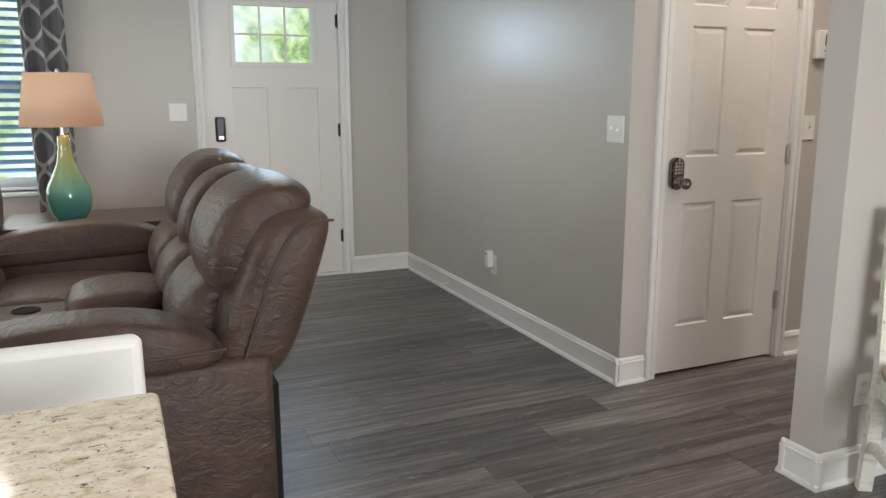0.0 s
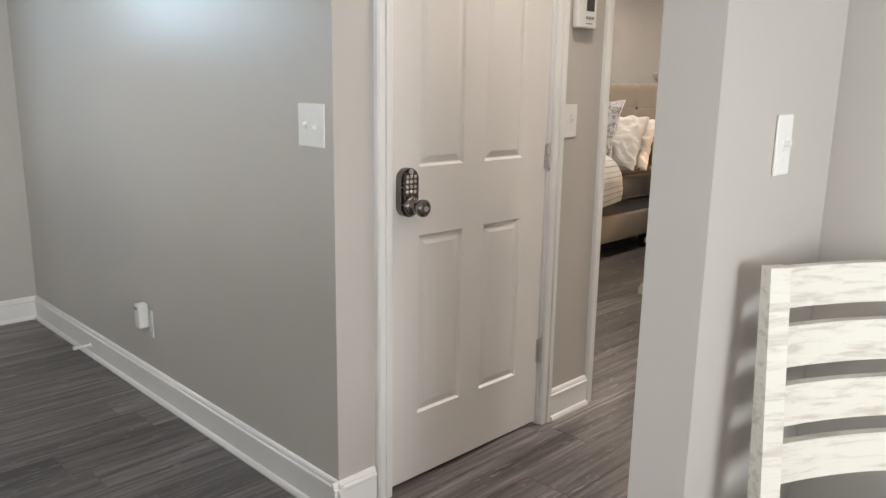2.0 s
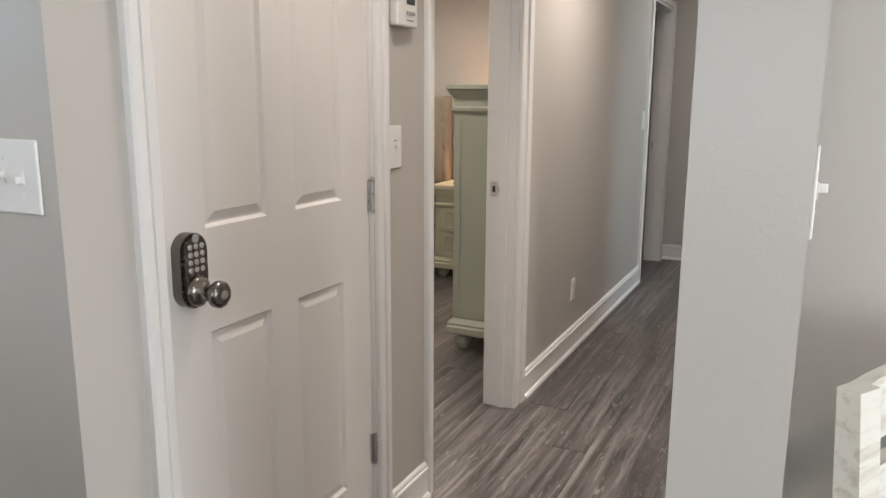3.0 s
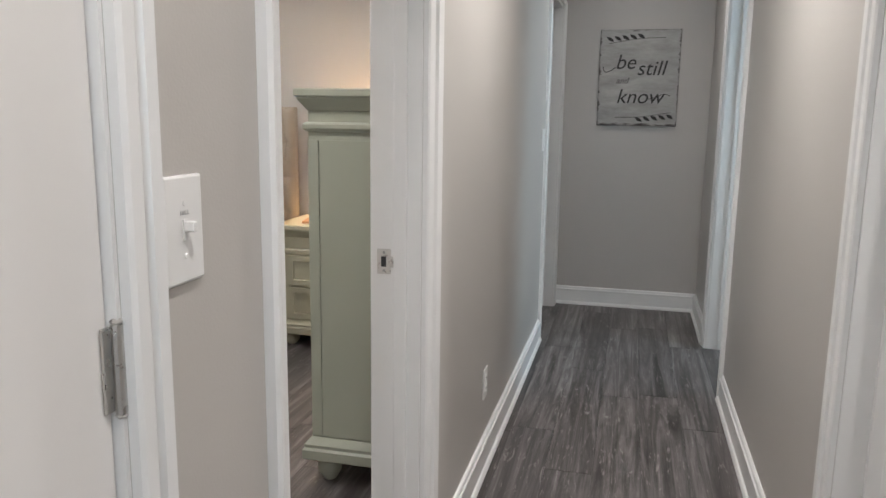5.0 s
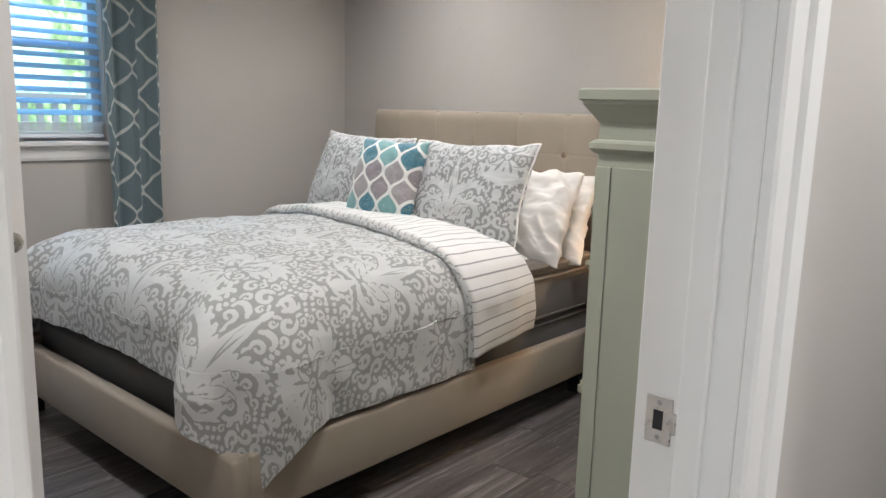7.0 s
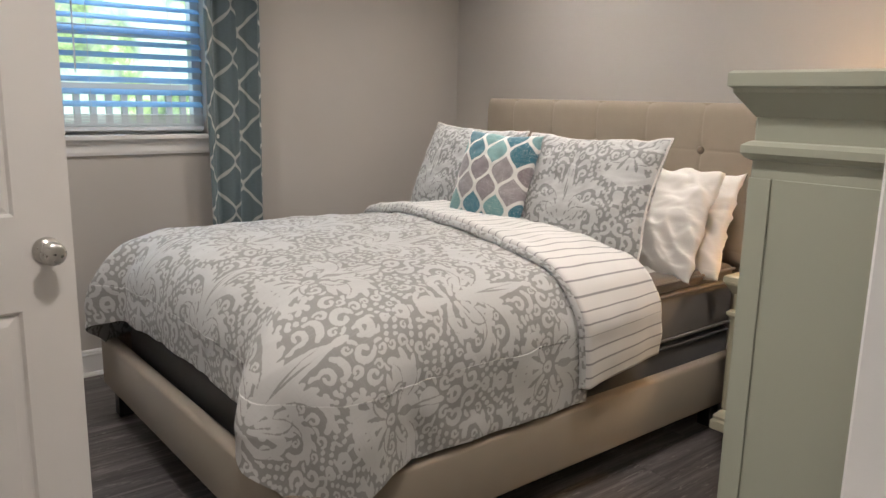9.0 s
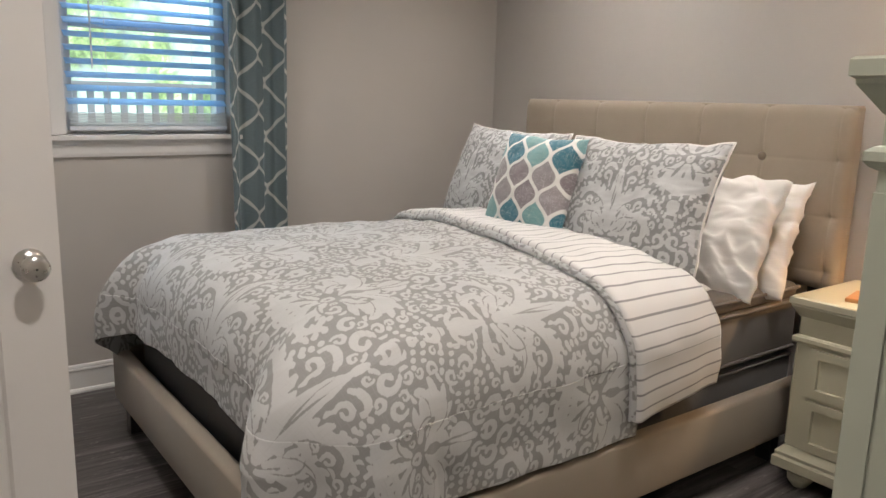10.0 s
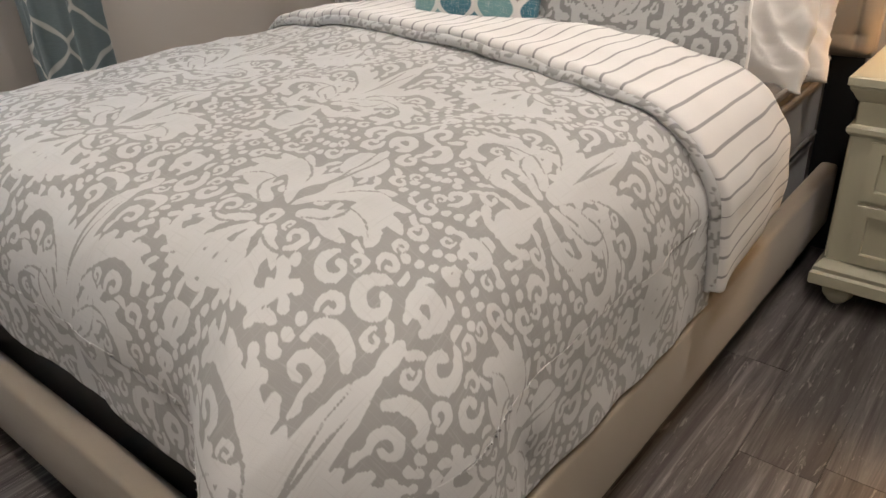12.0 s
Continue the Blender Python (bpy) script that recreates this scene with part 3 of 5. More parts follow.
casing("trim_closet_door", HN, -1, P0, P1, 0.062, 0.055)
jamb("trim_closet_lining", P0, P1, HN + 0.001, BS, HN + 0.05)
casing("trim_bedroom_door", HN, -1, B0, B1, 0.045, 0.118)
casing("trim_bedroom_door_inside", BS, 1, B0, B1, 0.075, 0.075)
jamb("trim_bedroom_lining", B0, B1, HN + 0.001, BS - 0.001, HN + 0.035)
casing("trim_far_north_door", HN, -1, N0, N1)
jamb("trim_far_north_lining", N0, N1, HN + 0.001, BS, HN + 0.06)
casing("trim_far_south_door", HS, 1, S0, S1)
jamb("trim_far_south_lining", S0, S1, DS, HS - 0.001, DS + 0.03)
casing("trim_bath_door", HS, 1, T0, T1)
jamb("trim_bath_lining", T0, T1, DS, HS - 0.001, DS + 0.03)
casing("trim_front_door", FY, -1, F0, F1, 0.066, 0.072)
jamb("trim_front_lining", F0, F1, FY + 0.001, FY + 0.149, FY + 0.07)


# ---- doors ----
def slab(w, h, thick, cols, rows, raised=True, both=False):
    """A door leaf from (0,0,0): its face looks to -y; panels are pressed into it."""
    bm = bmesh.new()
    xs = sorted({0.0, w, *[v for c in cols for v in c]})
    zs = sorted({0.0, h, *[v for r in rows for v in r]})
    vt = {(x, z): bm.verts.new((x, 0, z)) for x in xs for z in zs}
    panels = []
    for x0, x1 in zip(xs, xs[1:]):
        for z0, z1 in zip(zs, zs[1:]):
            f = bm.faces.new((vt[x0, z0], vt[x1, z0], vt[x1, z1], vt[x0, z1]))
            if (x0, x1) in cols and (z0, z1) in rows:
                panels.append(f)
    out = bmesh.ops.extrude_face_region(bm, geom=list(bm.faces))
    bmesh.ops.translate(bm, verts=[v for v in out["geom"] if isinstance(v, bmesh.types.BMVert)], vec=(0, thick, 0))
    bmesh.ops.recalc_face_normals(bm, faces=bm.faces)
    fronts = [f for f in bm.faces if f.is_valid and abs(f.normal.y) > 0.9 and (both or f.normal.y < 0)
              and any(abs(f.calc_center_median().x - (c[0] + c[1]) / 2) < 1e-3 for c in cols) and any(abs(f.calc_center_median().z - (r[0] + r[1]) / 2) < 1e-3 for r in rows)]
    if raised:
        bmesh.ops.inset_individual(bm, faces=fronts, thickness=0.010, depth=-0.009)
        bmesh.ops.inset_individual(bm, faces=fronts, thickness=0.006, depth=0.0)
        bmesh.ops.inset_individual(bm, faces=fronts, thickness=0.030, depth=0.007)
    else:
        bmesh.ops.inset_individual(bm, faces=fronts, thickness=0.004, depth=-0.010)
    return bm


SIX_COLS = [(0.125, 0.325), (0.430, 0.630)]
SIX_ROWS = [(0.230, 0.838), (1.058, 1.655), (1.745, 1.93)]


def hinge(parent, x, y, z, mat):
    bm = bx(x - 0.017, y, z - 0.045, x + 0.017, y + 0.004, z + 0.045, 0.001)
    lathe([(0.0065, -0.047), (0.0065, 0.047)], 10, (x, y - 0.004, z), bm)
    for k in (-0.05, 0.05):
        lathe([(0.004, -0.004), (0.0075, 0.0), (0.004, 0.004)], 8, (x, y - 0.004, z + k), bm)
    return part("hinge", bm, mat, parent, "satin metal butt hinge")


def knob_mesh(x, z, out=-1, base=0.032):
    """A round knob on a rose, standing out along -y or +y from y = 0."""
    bm = lathe([(base, 0), (base, 0.006), (0.024, 0.012), (0.013, 0.016), (0.012, 0.034), (0.020, 0.040), (0.027, 0.050), (0.027, 0.060), (0.022, 0.066), (0.012, 0.068)], 24)
    bmesh.ops.transform(bm, matrix=pose(x, 0, z, 90 if out < 0 else -90), verts=bm.verts)
    return bm


closet = thing("closet_door", (P0 + 0.008, HN + 0.014, 0.012), "white six-panel door, closed, with keypad knob", "door")
part("leaf", slab(0.767, 2.02, 0.035, SIX_COLS, SIX_ROWS), DOORW, closet)
for z in (0.298, 1.055, 1.80):
    hinge(closet, 0.773, -0.005, z, NICKEL)
pad = prism([(0.037 * math.cos(a) + 0.064, 0.037 * math.sin(a) + (1.023 if a < math.pi else 0.945)) for a in span(0, 2 * math.pi, 33)[:-1]], "y", -0.030, 0.0)
bmesh.ops.bevel(pad, geom=[e for e in pad.edges if abs(e.verts[0].co.y - e.verts[1].co.y) < 1e-5 and e.verts[0].co.y < -0.01], offset=0.006, segments=2, affect="EDGES")
lock = part("keypad_lock", pad, BRONZE, closet, "dark nickel keypad lock plate")
for r in range(4):
    for c in range(3):
        k = lathe([(0.0056, 0), (0.0056, 0.002), (0.004, 0.003)], 12)
        bmesh.ops.transform(k, matrix=pose(0.048 + c * 0.016, -0.030, 1.034 - r * 0.0155, 90), verts=k.verts)
        part("key", k, NICKEL, lock, "round pale key")
k = lathe([(0.009, 0), (0.009, 0.001), (0.007, 0.002)], 14)
bmesh.ops.transform(k, matrix=pose(0.064, -0.030, 1.050, 90), verts=k.verts)
part("lock_badge", k, GREYP, lock)
kn = knob_mesh(0.064, 0.943, -1, 0.031)
bmesh.ops.translate(kn, verts=kn.verts, vec=(0, -0.029, 0))
part("knob", kn, BRONZE, lock, "dark polished nickel knob", smooth=True)
k = lathe([(0.009, 0), (0.009, 0.002), (0.007, 0.003)], 16)
box(k, -0.0012, -0.005, 0.003, 0.0012, 0.005, 0.0036)
bmesh.ops.transform(k, matrix=pose(0.064, -0.097, 0.943, 90), verts=k.verts)
part("key_cylinder", k, NICKEL, lock, "round key cylinder in the knob")

bdoor = thing("bedroom_door", (B0 + 0.012, BS - 0.004, 0.012), "white six-panel bedroom door standing open, satin nickel knob", "door", turn=93)
part("leaf", slab(0.745, 2.02, 0.035, SIX_COLS, SIX_ROWS, both=True), DOORW, bdoor)
part("knob", knob_mesh(0.682, 0.955), NICKEL, bdoor, "satin nickel round knob", smooth=True)
kn = knob_mesh(0.682, 0.955, 1)
bmesh.ops.translate(kn, verts=kn.verts, vec=(0, 0.035, 0))
part("knob", kn, NICKEL, bdoor, "satin nickel round knob", smooth=True)

cdoor = thing("wardrobe_door", (BW + 0.04, 6.235, 0.012), "white six-panel closet door standing open, satin nickel knob", "door", turn=2.5)
part("leaf", slab(0.75, 2.02, 0.035, SIX_COLS, SIX_ROWS, both=True), DOORW, cdoor)
part("knob", knob_mesh(0.692, 0.975), NICKEL, cdoor, "satin nickel round knob", smooth=True)
part("lock_button", bx(0.690, -0.069, 0.973, 0.694, -0.067, 0.977), DARK, cdoor)
kn = knob_mesh(0.692, 0.975, 1)
bmesh.ops.translate(kn, verts=kn.verts, vec=(0, 0.035, 0))
part("knob", kn, NICKEL, cdoor, "satin nickel round knob", smooth=True)
for z in (0.298, 1.055, 1.80):
    hinge(cdoor, -0.004, 0.0, z, NICKEL)

front = thing("front_door", (F0 + 0.008, FY + 0.02, 0.02), "white craftsman front door with a six-pane window, closed", "door")
fw, lx0, lx1, lz0, lz1 = 0.964, 0.20, 0.785, 1.555, 1.985
bm = slab(fw, 2.01, 0.04, [(0.19, 0.435), (0.565, 0.805)], [(0.29, 1.40)], raised=False)
leaf = part("leaf", bm, DOORW, front)
cut = bmesh.new()
box(cut, lx0 + 0.02, -0.1, lz0 + 0.02, lx1 - 0.02, 0.1, lz1 - 0.02)
cutter = mesh_ob("cutter", cut, DOORW)
cutter.parent = front
mod = leaf.modifiers.new("opening", "BOOLEAN")
mod.object, mod.operation, mod.solver = cutter, "DIFFERENCE", "EXACT"
bpy.context.view_layer.update()
flat = bpy.data.meshes.new_from_object(leaf.evaluated_get(bpy.context.evaluated_depsgraph_get()))
leaf.modifiers.clear()
leaf.data = flat
bpy.data.objects.remove(cutter)
bm = bmesh.new()
box(bm, lx0 - 0.01, -0.012, lz0 - 0.01, lx0 + 0.022, 0.0, lz1 + 0.01, 0.003), box(bm, lx1 - 0.022, -0.012, lz0 - 0.01, lx1 + 0.01, 0.0, lz1 + 0.01, 0.003)
box(bm, lx0 + 0.022, -0.012, lz0 - 0.01, lx1 - 0.022, 0.0, lz0 + 0.022, 0.003), box(bm, lx0 + 0.022, -0.012, lz1 - 0.022, lx1 - 0.022, 0.0, lz1 + 0.01, 0.003)
part("window_frame", bm, TRIM, front)
px, pz = (lx1 - lx0 - 0.044) / 3, (lz1 - lz0 - 0.044) / 2
for i in range(3):
    for j in range(2):
        x, z = lx0 + 0.022 + i * px, lz0 + 0.022 + j * pz
        part("pane", bx(x + 0.004, 0.017, z + 0.004, x + px - 0.004, 0.021, z + pz - 0.004), GLASS, front, "clear glass pane").visible_shadow = False
bm = bmesh.new()
for i in (1, 2):
    box(bm, lx0 + 0.022 + i * px - 0.006, 0.006, lz0 + 0.02, lx0 + 0.022 + i * px + 0.006, 0.026, lz1 - 0.02)
box(bm, lx0 + 0.02, 0.004, lz0 + 0.022 + pz - 0.006, lx1 - 0.02, 0.028, lz0 + 0.022 + pz + 0.006)
part("muntin", bm, TRIM, front)
dead = part("deadbolt", bx(0.055, -0.03, 1.02, 0.125, 0, 1.195, 0.014, seg=3), DARK, front, "black electronic deadbolt")
part("thumb_turn", bx(0.07, -0.04, 1.035, 0.11, -0.028, 1.065, 0.005), NICKEL, dead)
lev = lathe([(0.03, 0), (0.03, 0.008), (0.012, 0.014), (0.011, 0.05)], 18)
bmesh.ops.transform(lev, matrix=pose(0.09, 0, 0.92, 90), verts=lev.verts)
box(lev, 0.08, -0.06, 0.91, 0.215, -0.042, 0.93, 0.006)
part("lever", lev, NICKEL, front, "satin nickel lever handle")
for z in (0.28, 1.09, 1.88):
    hinge(front, fw + 0.002, -0.006, z, BLACKM)
solid("door_sill", bx(F0, FY - 0.015, 0.0, F1, FY + 0.14, 0.018, 0.004), TRIM, "white threshold under the front door", "trim")


def far_door(name, hinge_x, y, turn, label):
    d = thing(name, (hinge_x, y, 0.012), label, "door", turn=turn)
    part("leaf", slab(0.74, 2.02, 0.035, SIX_COLS, SIX_ROWS, both=True), DOORW, d)
    part("knob", knob_mesh(0.68, 0.955), NICKEL, d, "satin nickel round knob", smooth=True)


def strike(x, y, z, way):
    s = thing("strike_plate", (x, y, z), "satin nickel strike plate on a door lining", "strike plate")
    bm = bx(-0.0025, -0.018, -0.032, 0.0, 0.018, 0.032, 0.001)
    box(bm, -0.006, -0.026, -0.014, 0.0, -0.016, 0.014, 0.002)
    part("plate", bm, NICKEL, s)
    part("latch_hole", bx(-0.0034, -0.006, -0.013, -0.002, 0.007, 0.013), DARK, s)
    for k in (-0.023, 0.023):
        q = lathe([(0.0035, 0), (0.0025, 0.001)], 10)
        bmesh.ops.transform(q, matrix=pose(-0.0025, 0.0, k, 0, -90), verts=q.verts)
        part("screw", q, GREYP, s)
    if way > 0:
        s.matrix_world = pose(x, y, z, 0, 0, 180)


strike(B1 - 0.006, BS - 0.024, 0.962, -1)
strike(N1 - 0.006, BS - 0.03, 0.96, -1)
strike(S1 - 0.006, DS + 0.05, 0.96, -1)


# ---- wall plates ----
def plate(at, turn, w, h, label, toggles=1, kind="light_switch", words=""):
    """Wall plate whose face looks to -y before it is turned."""
    s = thing(kind, at, label, "light switch" if toggles else "outlet", turn=turn)
    part("cover", bx(-w / 2, -0.006, -h / 2, w / 2, 0.0, h / 2, 0.0035), PLATE, s)
    for i in range(toggles):
        x = (i - (toggles - 1) / 2) * 0.046
        part("toggle", box(bx(x - 0.005, -0.0085, -0.012, x + 0.005, -0.005, 0.012), x - 0.004, -0.02, (-0.002 if i % 2 == 0 else -0.010), x + 0.004, -0.006, (0.010 if i % 2 == 0 else 0.002), 0.0015), PLATE, s)
        for k in (-0.030, 0.030):
            q = lathe([(0.0034, 0), (0.0026, 0.001)], 10)
            bmesh.ops.transform(q, matrix=pose(x, -0.006, k, 90), verts=q.verts)
            part("screw", q, PLATE, s)
    if not toggles:
        for k in (-0.020, 0.020):
            o = part("socket", bx(-0.016, -0.008, k - 0.013, 0.016, -0.005, k + 0.013, 0.003), PLATE, s)
            for sx in (-0.006, 0.006):
                part("slot", bx(sx - 0.001, -0.0086, k - 0.004, sx + 0.001, -0.0078, k + 0.005), DARK, o)
    if words:
        c = bpy.data.curves.new("lettering", "FONT")
        c.body, c.size, c.align_x, c.extrude = words, 0.0075, "CENTER", 0.0002
        tx = new("lettering", c)
        tx.parent, tx.matrix_basis = s, pose(0, -0.0064, 0.017, 90)
        c.materials.append(GREYP)
    return s


plate((LX, 4.53, 1.203), -90, 0.127, 0.124, "white double toggle switch on the greige wall", 2)
plate((5.305, HN, 1.195), 0, 0.076, 0.124, "white single toggle switch lettered HALL", 1, words="HALL")
plate((4.535, DS, 1.212), 0, 0.076, 0.126, "white single toggle switch on the dining wall", 1)
plate((2.515, FY, 1.25), 0, 0.12, 0.124, "white double toggle switch beside the front door", 2)
plate((8.87, HN, 1.19), 0, 0.076, 0.124, "white single toggle switch beside a far doorway", 1)
plate((7.235, HN, 0.335), 0, 0.072, 0.118, "white duplex outlet low on the hall wall", 0, "outlet")
plate((4.42, DS, 0.34), 0, 0.072, 0.118, "white duplex outlet low on the dining wall", 0, "outlet")
o = plate((LX, 5.73, 0.325), -90, 0.072, 0.12, "white duplex outlet with a plug-in freshener", 0, "outlet")
fr = thing("plug_in_freshener", (LX - 0.009, 5.735, 0.36), "white plug-in device in the low outlet", "plug", turn=-90)
part("body", bx(-0.022, -0.045, -0.05, 0.022, 0, 0.055, 0.01, seg=3), PLATE, fr)
part("vent", bx(-0.012, -0.047, 0.03, 0.012, -0.043, 0.045, 0.003), GREYP, fr)

stop = thing("door_stop", (LX - 0.016, 6.40, 0.055), "white spring door stop screwed to the baseboard", "door stop", turn=-90)
ds = lathe([(0.011, 0), (0.011, 0.004), (0.006, 0.008), (0.006, 0.062), (0.009, 0.064), (0.010, 0.078), (0.007, 0.082)], 12)
bmesh.ops.transform(ds, matrix=pose(0, 0, 0, 90), verts=ds.verts)
part("spring", ds, PLATE, stop, smooth=True)

th = thing("thermostat", (5.345, HN, 1.60), "white digital thermostat with a grey screen", "thermostat")
part("body", bx(-0.058, -0.028, -0.068, 0.058, 0, 0.068, 0.006, seg=3), PLATE, th)
part("screen", bx(-0.008, -0.0295, -0.006, 0.040, -0.027, 0.050, 0.002), DARK, th, "dark display")
for i in range(3):
    part("button", bx(-0.01 + i * 0.018, -0.031, -0.035, 0.002 + i * 0.018, -0.027, -0.025, 0.001), GREYP, th)
part("lettering", bx(-0.008, -0.0287, -0.052, 0.03, -0.0278, -0.048), GREYP, th)


# ---- hall sign ----
sg = thing("wall_sign", (ENDX - 0.0, 3.925, 1.58), "distressed white wooden sign with black script lettering", "wall sign")
part("board", bx(-0.03, -0.26, -0.315, -0.004, 0.26, 0.315, 0.003), BOARD, sg)


def script(words, size, y, z, shear=0.25):
    c = bpy.data.curves.new("lettering", "FONT")
    c.body, c.size, c.shear, c.extrude, c.offset = words, size, shear, 0.0006, 0.0
    ob = new("lettering", c)
    ob.parent, ob.matrix_basis = sg, pose(-0.031, y, z, 90, 0, -90)
    c.materials.append(INK)


def stroke(points, r, name="flourish"):
    c = bpy.data.curves.new(name, "CURVE")
    c.dimensions, c.bevel_depth, c.bevel_resolution = "3D", r, 1
    sp = c.splines.new("BEZIER")
    sp.bezier_points.add(len(points) - 1)
    for b, p in zip(sp.bezier_points, points):
        b.co, b.handle_left_type, b.handle_right_type = (-0.031, *p), "AUTO", "AUTO"
    ob = new(name, c)
    ob.parent = sg
    c.materials.append(INK)


script("be", 0.135, 0.155, 0.06), script("still", 0.135, 0.015, 0.02), script("and", 0.055, 0.145, -0.035, 0.3), script("know", 0.135, 0.14, -0.165)
stroke([(0.235, 0.075), (0.22, 0.04), (0.19, 0.045), (0.15, 0.07)], 0.003)
stroke([(-0.06, -0.14), (-0.12, -0.125), (-0.17, -0.105), (-0.21, -0.115)], 0.0025)
for y0, z0, way in ((0.20, 0.225, 1), (-0.22, -0.225, -1)):
    stroke([(y0, z0), (y0 - way * 0.2, z0 + way * 0.03), (y0 - way * 0.36, z0 + way * 0.035)], 0.0018, "stem")
    for i in range(5):
        y, z = y0 - way * (0.03 + i * 0.05), z0 + way * (0.012 + i * 0.005)
        bm = sheet(lambda u, v: (-0.0315, y + way * (0.05 * u - 0.006 * v * math.sin(math.pi * u)), z + way * (0.030 * u + 0.009 * v * math.sin(math.pi * u))), span(0, 1, 8), span(-1, 1, 3))
        part("leaf", bm, INK, sg)


# ---- windows, blinds, curtains ----
def blind(name, x0, x1, y, z0, z1, tilt, label, pitch=0.056):
    b = thing(name, (0, 0, 0), label, "blind")
    n = int((z1 - z0) / pitch)
    slat = prism([(-0.025, 0.0), (-0.012, 0.0028), (0, 0.0036), (0.012, 0.0028), (0.025, 0.0), (0.025, 0.002), (0.012, 0.0048), (0, 0.0056), (-0.012, 0.0048), (-0.025, 0.002)], "x", x0, x1)
    me = mesh_ob("slat", slat, SLAT)
    me.parent, me.matrix_basis = b, pose(0, y, z0 + pitch, tilt)
    for k in range(1, n):
        s = me.copy()
        scene.collection.objects.link(s)
        s.matrix_basis = pose(0, y, z0 + pitch * (k + 1), tilt)
    bm = bmesh.new()
    for k in range(8):
        part("gathered_slat", bx(x0, y - 0.025, z0 - 0.044 + k * 0.007, x1, y + 0.025, z0 - 0.040 + k * 0.007, 0.001), BLIND, b)
    box(bm, x0, y - 0.027, z0 - 0.068, x1, y + 0.027, z0 - 0.047, 0.004)
    part("bottom_rail", bm, BLIND, b)
    part("head_rail", bx(x0, y - 0.03, z1, x1, y + 0.03, z1 + 0.05, 0.003), BLIND, b)
    for x in (x0 + 0.16, x1 - 0.16):
        part("ladder_cord", bx(x - 0.001, y - 0.027, z0 - 0.04, x + 0.001, y - 0.025, z1), BLIND, b)
    part("tilt_wand", lathe([(0.004, 0), (0.004, 0.6)], 8, (x0 + 0.10, y - 0.04, z1 - 0.62)), BLIND, b)
    return b


def window(name, x0, x1, y, z0, z1, label):
    w = tagged(thing(name, (0, 0, 0), label, "window"), kind="structure")
    bm = bmesh.new()
    for a in ((x0, z0, x0 + 0.045, z1), (x1 - 0.045, z0, x1, z1)):
        box(bm, a[0], y + 0.06, a[1], a[2], y + 0.12, a[3], 0.004)
    zm = (z0 + z1) / 2
    for z in (z0, zm - 0.02, z1 - 0.045):
        box(bm, x0 + 0.045, y + 0.06, z, x1 - 0.045, y + 0.12, z + 0.045, 0.004)
    part("window_frame", bm, TRIM, w)
    for a, b in ((z0 + 0.045, zm - 0.02), (zm + 0.025, z1 - 0.045)):
        part("pane", bx(x0 + 0.045, y + 0.088, a, x1 - 0.045, y + 0.092, b), GLASS, w).visible_shadow = False
    return w


window("window_1", 5.83, 6.51, BN, 1.15, 2.1, "white double-hung window behind raised blinds")
window("window_2", 6.57, 7.29, BN, 1.15, 2.1, "white double-hung window behind raised blinds")
solid("trim_mullion", bx(6.51, BN - 0.004, 1.15, 6.57, BN + 0.13, 2.1, 0.003), TRIM, "white mullion between the windows", "trim")
bm = bx(5.74, BN - 0.042, 1.125, 7.36, BN + 0.06, 1.15, 0.006)
prism([(BN, 1.055), (BN - 0.012, 1.055), (BN - 0.016, 1.07), (BN - 0.016, 1.11), (BN - 0.022, 1.125), (BN, 1.125)], "x", 5.78, 7.34, bm)
solid("window_sill", bm, TRIM, "white moulded window sill and apron", "window sill")
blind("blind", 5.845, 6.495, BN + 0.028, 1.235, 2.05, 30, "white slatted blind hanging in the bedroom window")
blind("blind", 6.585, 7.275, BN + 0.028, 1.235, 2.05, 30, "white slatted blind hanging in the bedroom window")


def curtain(name, x0, x1, y, z0, z1, folds, mat, label, deep=0.035):
    c = thing(name, (0, 0, 0), label, "curtain")
    wide = (x1 - x0) * 1.4

    def f(u, v):
        s = u / wide
        k = math.sin(2 * math.pi * folds * s) + 0.35 * math.sin(2 * math.pi * folds * 2.3 * s + 1)
        x = x0 + (x1 - x0) * s + 0.012 * math.cos(2 * math.pi * folds * s) + 0.004 * math.sin(v * 3 + s * 9)
        return x, y - deep * k + 0.006 * noise.noise((s * 5, v * 1.4, 0.3)), z0 + v
    cloth = part("cloth", sheet(f, span(0, wide, 72), span(0, z1 - z0, 24)), mat, c, smooth=True)
    cloth.modifiers.new("thickness", "SOLIDIFY").thickness = 0.0015
    rod = lathe([(0.011, x0 - 0.9), (0.011, x1 + 0.1)], 12)
    bmesh.ops.transform(rod, matrix=pose(0, y, z1 - 0.03, 0, 90), verts=rod.verts)
    part("rod", rod, BLACKM, c)


